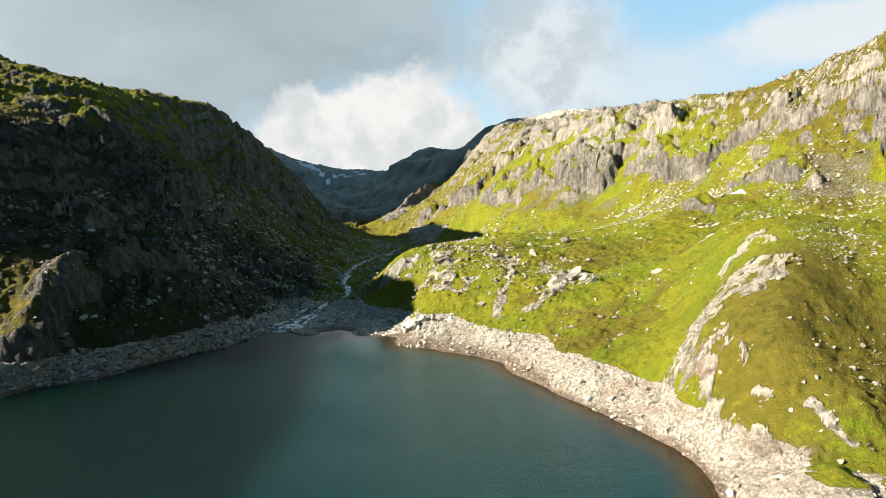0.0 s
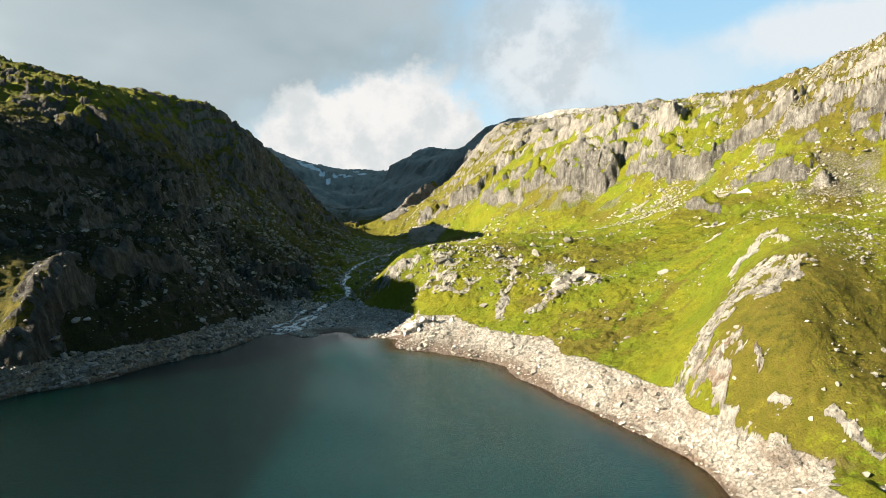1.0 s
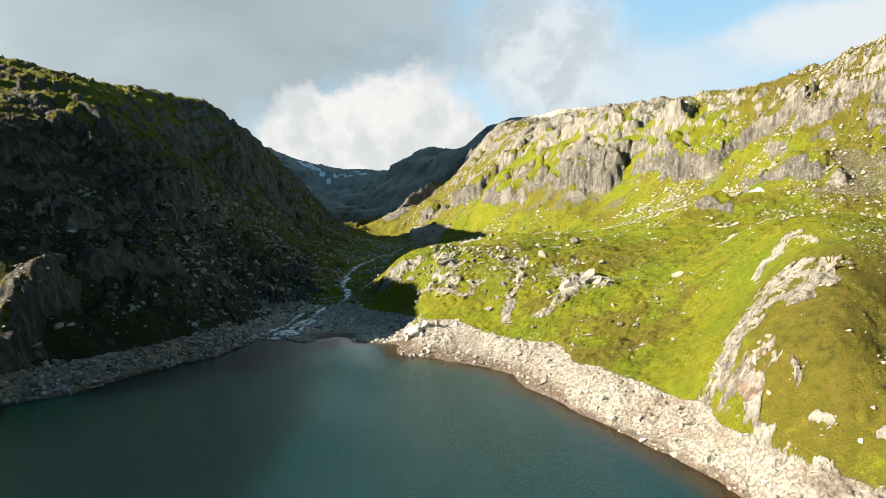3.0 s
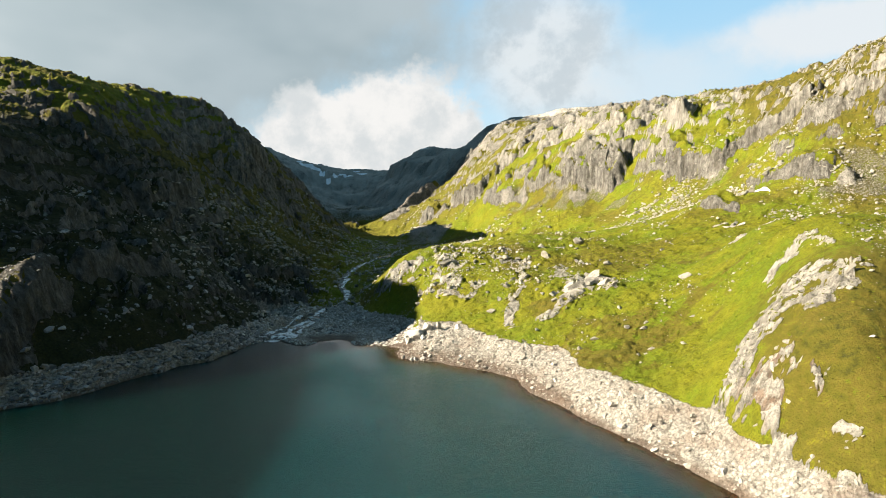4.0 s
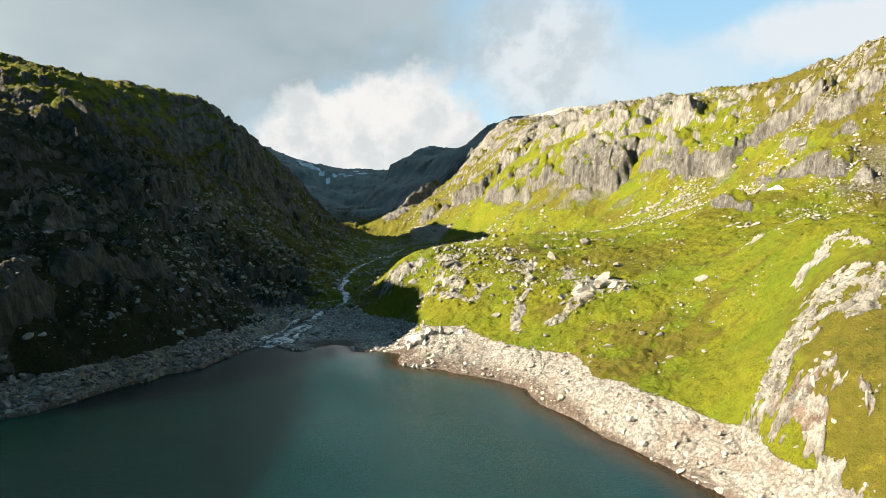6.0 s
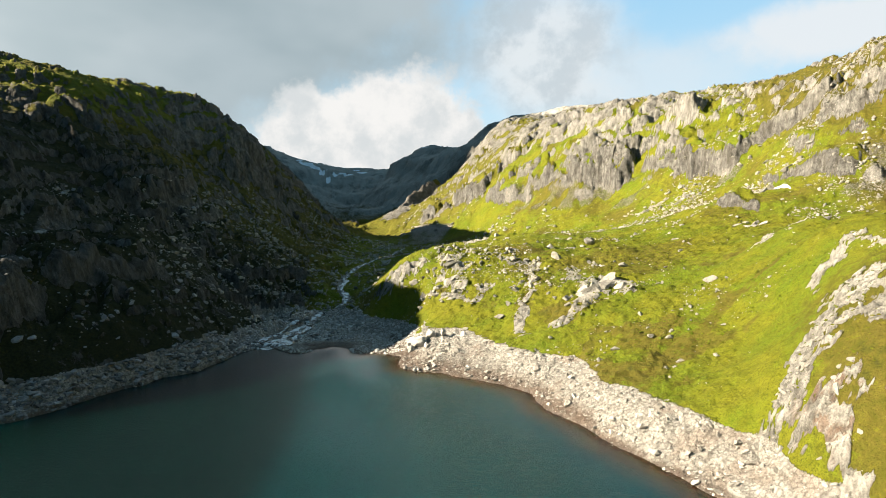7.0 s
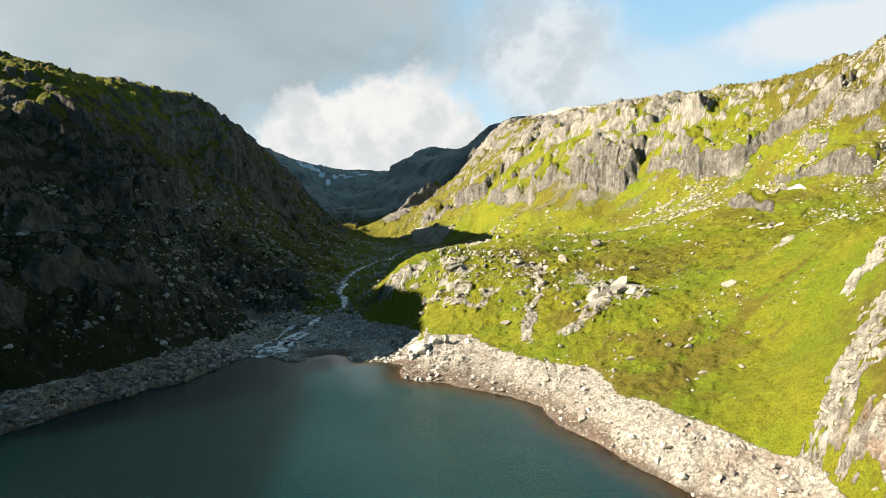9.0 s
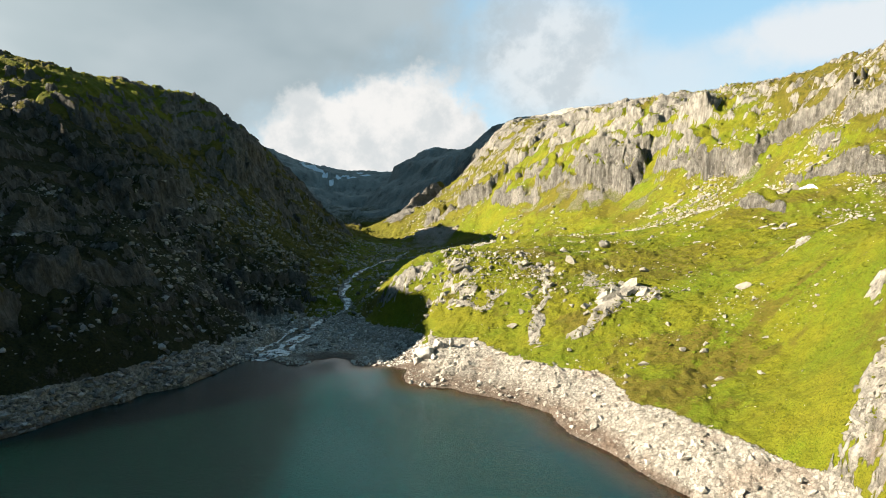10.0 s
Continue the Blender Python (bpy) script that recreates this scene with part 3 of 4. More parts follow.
    vcol = g.add("ShaderNodeTexVoronoi", out=1, Vector=p, Scale=1.5, Randomness=1.0)
    tone = g.add("ShaderNodeSeparateColor", i0=vcol)
    stones = g.mix(tone, (0.25, 0.236, 0.208), (0.41, 0.39, 0.348))
    stones = g.mix(g.math("MULTIPLY", g.step(g.noise(p, 0.11, 4, 0.6), 0.52, 0.66), 0.5), stones, (0.22, 0.165, 0.125))
    stones = g.mix(g.math("MULTIPLY", g.step(vor, 0.45, 0.75), 0.5), stones, (0.09, 0.076, 0.064))
    gedge = g.step(g.math("ADD", gravel, g.math("MULTIPLY", g.math("SUBTRACT", n3, 0.5), 0.5)), 0.40, 0.58)
    col = g.mix(gedge, col, stones)
    wet = g.attr("wet")
    col = g.mix(g.math("MULTIPLY", wet, 0.72), col, (0.085, 0.052, 0.034))
    h = g.math("ADD", g.math("MULTIPLY", g.noise(p, 0.9, 6, 0.7), 0.9), g.math("MULTIPLY", n3, 0.35))
    nrm = g.bump(h, 1.1, 0.9)
    tuft = g.noise(p, 2.6, 3, 0.7)
    nrm = g.bump(tuft, 0.45, 0.9, nrm)
    nrm = g.bump(g.math("MULTIPLY", rmid, g.math("MAXIMUM", bare, gedge)), 2.2, 0.8, nrm)
    snow = g.step(g.attr("snow"), 0.4, 0.6)
    col = g.mix(snow, col, (0.80, 0.82, 0.85))
    b = g.add("ShaderNodeBsdfPrincipled", Base_Color=col, Roughness=0.9, Normal=nrm)
    b.node.inputs["Specular IOR Level"].default_value = 0.1
    finish(g, b)
    return m


def stone_material(name, light, dark, rust):
    m, g = material(name)
    p = g.add("ShaderNodeNewGeometry", out="Position")
    rnd = g.add("ShaderNodeNewGeometry", out="Random Per Island")
    orn = g.add("ShaderNodeObjectInfo", out="Random")
    r = g.math("FRACT", g.math("ADD", rnd, orn))
    n, f = g.noise(p, 0.7 if name == "lichen_boulder" else 1.1, 6, 0.7), g.noise(p, 5.0, 4, 0.6)
    col = g.mix(r, dark, light)
    col = g.mix(g.math("MULTIPLY", g.step(n, 0.48, 0.66), 0.55 if name == "lichen_boulder" else 0.45), col, (0.08, 0.072, 0.06))
    col = g.mix(g.math("MULTIPLY", g.step(f, 0.55, 0.72), 0.4), col, rust)
    nrm = g.bump(g.math("ADD", n, g.math("MULTIPLY", f, 0.3)), 0.7, 1.0)
    b = g.add("ShaderNodeBsdfPrincipled", Base_Color=col, Roughness=0.88, Normal=nrm)
    b.node.inputs["Specular IOR Level"].default_value = 0.25
    finish(g, b)
    return m


def water_material():
    m, g = material("lake_water")
    p = g.add("ShaderNodeTexCoord", out=3)
    depth = g.attr("depth")
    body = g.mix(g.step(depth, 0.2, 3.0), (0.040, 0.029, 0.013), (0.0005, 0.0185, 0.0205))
    # deep tone puts the left wall's shade and reflection into the water's colour
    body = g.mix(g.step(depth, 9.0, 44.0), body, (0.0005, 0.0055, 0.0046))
    w1 = g.noise(g.scaled(p, (0.55, 1.0, 1.0)), 0.55, 4, 0.6)
    w2 = g.noise(g.scaled(p, (0.7, 1.0, 1.0)), 2.2, 3, 0.6)
    gust = g.step(g.noise(p, 0.02, 3, 0.5), 0.3, 0.7)
    nrm = g.bump(g.math("ADD", w1, g.math("MULTIPLY", w2, 1.4)), 0.21, g.math("MULTIPLY", g.math("ADD", 0.45, g.math("MULTIPLY", gust, 0.4)), g.math("ADD", 0.25, g.math("MULTIPLY", g.step(depth, 1.0, 9.0), 0.75))))
    b = g.add("ShaderNodeBsdfPrincipled", Base_Color=body, Roughness=0.13, IOR=1.33, Normal=nrm)
    b.node.inputs["Specular IOR Level"].default_value = 0.42
    b.node.subsurface_method = "BURLEY"
    b.node.inputs["Subsurface Weight"].default_value = 1.0
    b.node.inputs["Subsurface Radius"].default_value = (0.4, 1.0, 0.9)
    b.node.inputs["Subsurface Scale"].default_value = 12.0
    clear = g.add("ShaderNodeBsdfTransparent", Color=(0.46, 0.37, 0.23))
    alpha = g.math("SUBTRACT", 1.0, g.math("POWER", 2.718, g.math("MULTIPLY", depth, -0.75)))
    alpha = g.math("ADD", 0.40, g.math("MULTIPLY", alpha, 0.60))
    mixed = g.add("ShaderNodeMixShader", i0=alpha, i1=clear, i2=b)
    finish(g, mixed)
    return m


def stream_material():
    m, g = material("stream_water")
    p = g.add("ShaderNodeTexCoord", out=3)
    foam = g.step(g.math("ADD", g.noise(p, 0.45, 6, 0.72), g.math("MULTIPLY", g.math("SUBTRACT", g.noise(p, 0.08, 3), 0.5), 0.5)), 0.42, 0.55)
    col = g.mix(foam, (0.03, 0.04, 0.04), (0.62, 0.65, 0.66))
    nrm = g.bump(g.noise(p, 1.6, 5, 0.7), 0.4, 0.9)
    b = g.add("ShaderNodeBsdfPrincipled", Base_Color=col, Roughness=g.math("ADD", 0.12, g.math("MULTIPLY", foam, 0.6)), IOR=1.33, Normal=nrm)
    finish(g, b)
    return m


def snow_material():
    m, g = material("old_snow")
    p = g.add("ShaderNodeTexCoord", out=3)
    n = g.noise(p, 0.8, 5, 0.6)
    col = g.mix(g.step(n, 0.4, 0.7), (0.50, 0.51, 0.52), (0.38, 0.37, 0.35))
    b = g.add("ShaderNodeBsdfPrincipled", Base_Color=col, Roughness=0.7, Normal=g.bump(n, 0.3, 0.6))
    finish(g, b)
    return m


LAND = land_material()
BOULDER = stone_material("lichen_boulder", (0.295, 0.280, 0.243), (0.165, 0.156, 0.134), (0.10, 0.08, 0.055))
RUBBLE = stone_material("bleached_rubble", (0.43, 0.408, 0.364), (0.21, 0.195, 0.168), (0.23, 0.175, 0.13))
# darker copy of the bleached rubble, with the left side's shade in its colour
SHADED = stone_material("shaded_rubble", (0.36, 0.355, 0.35), (0.075, 0.073, 0.072), (0.16, 0.14, 0.12))
CHALK = stone_material("bleached_corner_rock", (0.44, 0.425, 0.395), (0.38, 0.365, 0.335), (0.30, 0.25, 0.20))
COBBLE = stone_material("washed_cobble", (0.60, 0.585, 0.55), (0.36, 0.35, 0.325), (0.26, 0.23, 0.2))
LAKE = water_material()
STREAM_WATER = stream_material()
SNOW = snow_material()

# ------------------------------------------------------------------ ground
def grid_faces(rows, cols):
    i = np.arange(rows * cols).reshape(rows, cols)
    return np.stack([i[:-1, :-1], i[:-1, 1:], i[1:, 1:], i[1:, :-1]], -1).reshape(-1, 4)


def quick_mesh(name, co, quads, smooth_shade=True):
    me = bpy.data.meshes.new(name)
    me.vertices.add(len(co))
    me.vertices.foreach_set("co", np.asarray(co, np.float32).ravel())
    k = quads.shape[1]
    me.loops.add(quads.size)
    me.loops.foreach_set("vertex_index", quads.astype(np.int32).ravel())
    me.polygons.add(len(quads))
    me.polygons.foreach_set("loop_start", np.arange(0, quads.size, k, dtype=np.int32))
    me.polygons.foreach_set("use_smooth", np.full(len(quads), smooth_shade))
    me.update(calc_edges=True)
    return me


def attribute(me, name, values):
    a = me.attributes.new(name, "FLOAT", "POINT")
    a.data.foreach_set("value", np.asarray(values, np.float32))


bare = np.clip((0.45 * smooth(1 - N2[:, 2] - keen, 0.30, 0.60) * (1 - 0.5 * brow) + 0.80 * naked + 0.5 * face) * (1 - 0.6 * smooth(N2[:, 2], 0.86, 0.95) * height_r * (1 - smooth(Z, 130, 155))), 0, 1)
bare = np.maximum(bare, bedrock * (1 - 0.75 * crevice * smooth(fbm(X, Y, 7, 3, seed=65), -0.2, 0.2)))
bare = np.maximum(bare, far * (0.5 + 0.5 * smooth(Z + 40 * fbm(X, Y, 90, 3, seed=67), 75, 130)))
brim = np.where((np.abs(X + 52) < 40) & (Y > 245), 5.4, 7.5)
gravel = bank * smooth(brim + 1.5 * fbm(X, Y, 16, 4, 0.6, seed=71) - Z, -0.4, 0.4) * (SD < 75)
scree = smooth(fbm(X, Y, 40, 4, 0.6, seed=73), 0.12, 0.32) * np.maximum(left * 0.6, smooth(Z, 45, 60) * (1 - smooth(Z, 80, 95)) * (1 - left)) * (Y < 900)
bed = 1 - smooth(SL, np.where(Y > 318, 1.2, 4), np.where(Y > 318, 3.5, 10))
fan = 1 - smooth(np.hypot((X + 12) / 1.5, (Y - 735) / 2.4) + 26 * fbm(X, Y, 45, 4, 0.6, seed=77), 22, 62)
gravel = np.maximum(np.maximum(gravel, np.maximum(scree * 0.47, fan * 0.62 * (1 - smooth(Z, 40, 54)))), bed)
heath_shade = smooth(fbm(X, Y, 38, 4, 0.55, seed=81) + 0.7 * fbm(X, Y, 11, 4, 0.6, seed=82) - 0.08, 0.0, 0.5)
heath_shade = np.maximum(heath_shade * 0.95, 0.97 * (1 - smooth(np.hypot((X - 83) / 1.1, (Y - 120) / 1.4) + 8 * fbm(X, Y, 18, 3, seed=85), 16, 42)) * smooth(X - 0.42 * Y, -1, 7) * (1 - 0.6 * smooth(X - 0.42 * Y, 36, 52)))
# the left term paints the unlit wall's shade, eased at headland and crest
heath_shade = np.maximum(heath_shade, np.maximum(1.30 * left * (1 - 0.20 * headland) * (1 - 0.2 * smooth(Y, 300, 460)) * (1 - 0.5 * smooth(Z, 100, 125)), 1.0 * height_r * smooth(X - 0.3 * Y, 55, 110)))
# far valley floor darkened as well, in place of cloud shade
heath_shade = np.maximum(heath_shade, 0.8 * smooth(Y, 590, 720) + 0.25 * far)
heath_shade = np.maximum(heath_shade, 0.78 * (1 - smooth(np.hypot((X - 74) / 2.4, (Y - 275) / 1.5) + 14 * fbm(X, Y, 24, 3, seed=87), 6, 26)))
heath_shade = np.maximum(heath_shade, smooth(Z, 36, 50) * (1 - smooth(Z, 85, 100)) * (1 - left) * (1 - far) * np.clip(0.5 + 0.9 * fbm(X, Y, 32, 4, 0.6, seed=86), 0, 0.95))
mud = 1 - smooth(np.hypot((X + 46) / 2.2, Y - 252) + 3 * fbm(X, Y, 7, 3, seed=89), 3, 5.5)
rim = np.where((X > -25) & (X < 30) & (Y > 150), 3.3, 1.3) + 1.2 * fbm(X, Y, 9, 3, seed=88)
wet = np.maximum(smooth(SD, -1.5, 0.3) * (1 - smooth(Z, 0.3 * rim, rim)) * np.where(X < -25, 1 - smooth(SD, 1.5, 4), 1) * (SD < 40), 0.8 * mud * (SD > -3))
wet = np.maximum(wet, 0.55 * (1 - smooth(line_distance(X, Y, [(56, 101), (61, 92)]) + 0.8 * fbm(X, Y, 3, 3, seed=90), 0.7, 1.9)))
snow = np.zeros_like(X)
for sx, sy, rx, ry in [(-535, 2310, 26, 34), (-496, 2284, 34, 16), (-464, 2258, 10, 30), (-437, 2226, 8, 22), (-418, 2270, 10, 14), (-383, 2296, 34, 8),
                       (-350, 2396, 16, 16), (-322, 2338, 22, 10), (-581, 2382, 14, 20), (-61, 1985, 16, 12), (30, 1985, 8, 6)]:
    snow = np.maximum(snow, 1 - smooth(np.hypot((X - sx) / rx, (Y - sy) / ry) + 0.55 * fbm(X, Y, 18, 3, seed=83), 0.75, 1.25))

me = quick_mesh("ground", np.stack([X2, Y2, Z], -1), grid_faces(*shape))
# the far term of pale lightens distant rock in place of haze
for key, values in (("rock", bare), ("gravel", gravel), ("heath_shade", heath_shade), ("wet", wet), ("snow", snow), ("lichen_shade", np.clip(0.45 * face * (1 - left) + 0.95 * left * smooth(fbm(X, Y, 70, 3, 0.6, seed=121), -0.7, 0.0) * (1 - 0.6 * smooth(Y, 300, 480)), 0, 1)), ("rust", 0.75 * (1 - smooth(np.hypot(X - 60, (Y - 124) / 1.6), 4, 9))), ("crevice", crevice * smooth(bare, 0.3, 0.7)), ("pale", np.maximum(np.maximum(knoll_rock, hillock_rock), np.maximum(1.0 * far, 0.6 * smooth(Z, 100, 135) * (1 - left) * (1 - 0.6 * smooth(Y, 600, 800)))))):
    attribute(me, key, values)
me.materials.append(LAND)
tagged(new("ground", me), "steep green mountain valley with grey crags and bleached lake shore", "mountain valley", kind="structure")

# ------------------------------------------------------------------ lake
def lake():
    xs, ys = np.linspace(-235, 150, 260), np.linspace(-300, 262, 300)
    gy, gx = np.meshgrid(ys, xs, indexing="ij")
    x, y = gx.ravel(), gy.ravel()
    me = quick_mesh("lake", np.stack([x, y, x * 0], -1), grid_faces(300, 260))
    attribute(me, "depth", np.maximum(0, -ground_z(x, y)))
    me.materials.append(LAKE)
    return tagged(new("lake", me), "dark teal mountain reservoir, rippled, drawn down below its banks", "lake", kind="structure")


lake()


# ------------------------------------------------------------------ stones
def rock_mesh(name, seed, detail, cuts, stretch, mat, rough=0.06):
    """A block broken along flat joints: a ball cut back by planes."""
    rng = random.Random(seed)
    bm = bmesh.new()
    bmesh.ops.create_icosphere(bm, subdivisions=detail, radius=1.0)
    planes = []
    for k in range(cuts):
        n = Vector((rng.uniform(-1, 1), rng.uniform(-1, 1), rng.uniform(-0.5, 1))).normalized()
        planes.append((n, rng.uniform(0.30, 0.66)))
    for v in bm.verts:
        for n, d in planes:
            over = v.co.dot(n) - d
            if over > 0:
                v.co -= n * over
        v.co += Vector(noise.noise_vector(v.co * 2.3 + Vector((seed, 0, 0)))) * rough
        v.co = Vector((v.co.x * stretch[0], v.co.y * stretch[1], v.co.z * stretch[2]))
    me = bpy.data.meshes.new(name)
    bm.to_mesh(me)
    bm.free()
    me.materials.append(mat)
    return me


shapes = random.Random(5)
BOULDERS = [rock_mesh("boulder", 20 + k, 4 if k < 4 else 3, 9 + k % 4,
                      (shapes.uniform(0.8, 1.25), shapes.uniform(0.7, 1.0), shapes.uniform(0.5, 0.85)), BOULDER) for k in range(12)]
PALE = [rock_mesh("boulder", 60 + k, 3, 10, (shapes.uniform(0.8, 1.25), shapes.uniform(0.7, 1.0), shapes.uniform(0.5, 0.8)), RUBBLE) for k in range(6)]
CORNER = [rock_mesh("boulder", 130 + k, 4, 13, (1.1, 0.85, 0.85), CHALK, 0.13) for k in range(5)]
placing = random.Random(11)


def set_boulder(x, y, size, label, group, meshes=BOULDERS, sink=0.25, name="boulder"):
    ob = new(name, placing.choice(meshes))
    k = size * 0.5
    ob.scale = (k * placing.uniform(0.85, 1.15), k * placing.uniform(0.85, 1.15), k * placing.uniform(0.85, 1.15))
    ob.rotation_euler = (placing.uniform(-0.3, 0.3), placing.uniform(-0.3, 0.3), placing.uniform(0, 6.28))
    ob.location = (x, y, float(ground_z(x, y)[0]) + k * (0.55 - sink))
    return tagged(ob, label, "boulder", group)


# boulders that stand out on the meadow above the right shore: place and width
MEADOW_BOULDERS = [(82, 220, 5.8), (241, 343, 4.0), (69, 321, 5.6), (114, 321, 4.4), (107, 382, 3.7), (61, 234, 3.7), (57, 190, 3.0),
                   (53, 193, 1.9), (43, 192, 3.4), (62, 174, 2.0), (56, 210, 2.1), (50, 174, 1.4), (49, 169, 1.3), (52, 174, 1.2),
                   (-1, 289, 7.0), (10, 268, 4.3), (-12, 278, 3.1), (-8, 275, 2.6), (-13, 270, 3.9), (44, 553, 8.8), (26, 302, 4.9),
                   (43, 322, 3.2), (47, 310, 5.1), (68, 318, 5.8), (45, 283, 5.7), (20, 247, 3.8), (16, 241, 3.4)]
MEADOW_BOULDERS += [(16, 258, 2.8), (24, 256, 3.6), (29, 213, 2.5), (-46, 365, 3.7), (59, 193, 2.2), (62, 173, 1.9), (30, 262, 2.4), (39, 232, 3.0), (84, 214, 2.0)]
for x, y, size in MEADOW_BOULDERS:
    set_boulder(x, y, size, "pale grey lichen-spotted boulder sunk in meadow grass", "boulders on the meadow")
KNOLL_BOULDERS = [(113, 151, 1.8), (85, 140, 1.9), (68, 104, 1.8), (66, 105, 1.2), (71, 105, 1.0), (77, 113, 1.1), (88, 119, 1.4), (78, 103, 1.4),
                  (67, 90, 0.9), (62, 89, 1.7), (62, 102, 1.4), (67, 89, 1.0), (67, 100, 0.8)]
for x, y, size in KNOLL_BOULDERS:
    set_boulder(x, y, size, "small pale grey boulder on the grassy knoll", "boulders on the knoll")
for x, y, size in [(0, 223, 4.4), (-16, 217, 2.6), (-12, 214, 2.2), (33, 160, 2.0), (41, 141, 2.2), (47, 120, 2.4), (24, 182, 2.0), (-7, 216, 2.4), (9, 206, 2.6), (17, 196, 2.2)]:
    set_boulder(x, y, size, "sun-bleached boulder on the bare lake shore", "boulders on the shore", PALE)


def rock_outcrop(x, y, size, count, lean, label):
    """Bedrock breaking through the turf: a few tilted slabs side by side."""
    base = new("rock_outcrop")
    base.location = (x, y, float(ground_z(x, y)[0]))
    tagged(base, label, "rock outcrop", "outcrops of bedrock")
    turn = placing.uniform(-0.5, 0.5)
    for k in range(count):
        ob = new("slab", placing.choice(BOULDERS[:8]))
        along = (k - (count - 1) / 2) / max(count, 1) * size
        dx, dy = along * math.cos(turn) + placing.uniform(-0.12, 0.12) * size, along * math.sin(turn) + placing.uniform(-0.25, 0.25) * size
        w = size * (placing.uniform(0.12, 0.30) if size > 7 else placing.uniform(0.09, 0.20))
        ob.scale = (w * placing.uniform(0.9, 1.4), w, w * placing.uniform(0.55, 1.05))
        ob.rotation_euler = (placing.uniform(-0.25, 0.25), lean + placing.uniform(-0.2, 0.2), turn + placing.uniform(-0.5, 0.5))
        ob.location = (dx, dy, float(ground_z(x + dx, y + dy)[0]) - base.location.z - w * 0.05)
        ob.parent = base


for x, y, size in [(-21, 293, 8.5), (-1, 281, 10), (1, 268, 9.6), (30, 287, 10), (29, 259, 8), (22, 223, 5), (52, 242, 18), (46, 237, 14), (22, 291, 6),
                   (130, 288, 10), (151, 340, 13), (161, 336, 10), (147, 469, 12), (157, 464, 11), (165, 447, 10), (140, 480, 9), (190, 351, 12)]:
    rock_outcrop(x, y, size, 9 if size > 8 else 5, placing.uniform(-0.5, -0.1), "pale jointed bedrock slabs breaking through green turf")
for x, y, size in [(92, 172, 4.5), (87, 168, 4), (82, 168, 3.5), (81, 151, 6), (76, 147, 6), (80, 139, 5.5), (75, 135, 5), (70, 141, 5), (66, 142, 5.5), (62, 140, 5), (59, 138, 5.5),
                   (56, 136, 5), (60, 128, 5.5), (57, 127, 5), (53, 134, 4.5), (56, 121, 4.5), (54, 116, 4), (55, 109, 4), (56, 103, 3.5), (59, 96, 3.5), (62, 118, 3), (60, 107, 3), (65, 96, 3), (91, 162, 3)]:
    rock_outcrop(x, y, size, 10 if size > 4 else 7, placing.uniform(-0.7, -0.2), "pale bedrock blocks on the flank of the knoll")
for x, y, size in [(-128, 188, 4), (-126, 178, 4), (-124, 169, 3), (-132, 196, 4.5), (-127, 183, 3.5)]:
    rock_outcrop(x, y, size, 5, placing.uniform(0.2, 0.6), "dark mossy crag block above the shaded shore")
for x, y, size in [(-12, 238, 7.0), (-8, 241, 6.0), (-4, 240, 4.5), (-15, 235, 4.0), (3, 236, 4.0), (-10, 234, 3.6), (-16, 239, 3.2), (-13, 214, 3.0), (-9, 214, 2.4)]:
    set_boulder(x, y, size, "large bleached rock at the corner of the shore", "boulders on the shore", CORNER, 0.3)

# scattered stones, too many to count
def pebble_shapes(n, seed):
    rng = np.random.default_rng(seed)
    bm = bmesh.new()
    bmesh.ops.create_icosphere(bm, subdivisions=1, radius=1.0)
    co = np.array([v.co[:] for v in bm.verts])
    tri = np.array([[v.index for v in f.verts] for f in bm.faces])
    bm.free()
    out = []
    for k in range(n):
        c = co.copy()
        for j in range(7):
            d = rng.normal(size=3)
            d /= np.linalg.norm(d)
            over = np.maximum(c @ d - rng.uniform(0.28, 0.66), 0)
            c -= over[:, None] * d
        out.append(c * rng.uniform((0.8, 0.7, 0.45), (1.3, 1.0, 0.85)))
    return out, tri


def scatter(name, x, y, size, mat, label, category, seed, sink=0.15, flat=1.0):
    """One mesh of many stones at plan places."""
    rng = np.random.default_rng(seed)
    forms, tri = pebble_shapes(10, seed)
    co, faces = [], []
    pick = rng.integers(0, len(forms), len(x))
    turn = rng.uniform(0, 2 * np.pi, len(x))
    z = ground_z(x, y)
    for k, form in enumerate(forms):
        m = np.where(pick == k)[0]
        c, s_ = np.cos(turn[m])[:, None], np.sin(turn[m])[:, None]
        tip = rng.uniform(-0.5, 0.5, len(m))[:, None]
        fx, fy, fz = form[:, 0][None], form[:, 1][None], form[:, 2][None]
        gx, gz_ = fx * np.cos(tip) + fz * np.sin(tip), -fx * np.sin(tip) + fz * np.cos(tip)
        h = size[m][:, None] * 0.5
        px_ = x[m][:, None] + h * (gx * c - fy * s_)
        py_ = y[m][:, None] + h * (gx * s_ + fy * c)
        pz_ = z[m][:, None] + h * (gz_ * flat + 0.35 - sink)
        start = sum(len(a) for a in co)
        co.append(np.stack([px_, py_, pz_], -1).reshape(-1, 3))
        faces.append((tri[None] + (np.arange(len(m)) * form.shape[0])[:, None, None]).reshape(-1, 3) + start)
    me = quick_mesh(name, np.concatenate(co), np.concatenate(faces), False)
    me.materials.append(mat)
    return tagged(new(name, me), label, category, kind="stuff")


spread = np.random.default_rng(21)
sd_at, rocky_at, gravel_at, left_at, n_up, hillock_at = sample(SD), sample(rocky), sample(gravel), sample(left), sample(N2[:, 2]), sample(hillock)


def sizes(n, lo, hi, power=2.2):
    return np.minimum(lo * spread.pareto(power, n) + lo, hi)


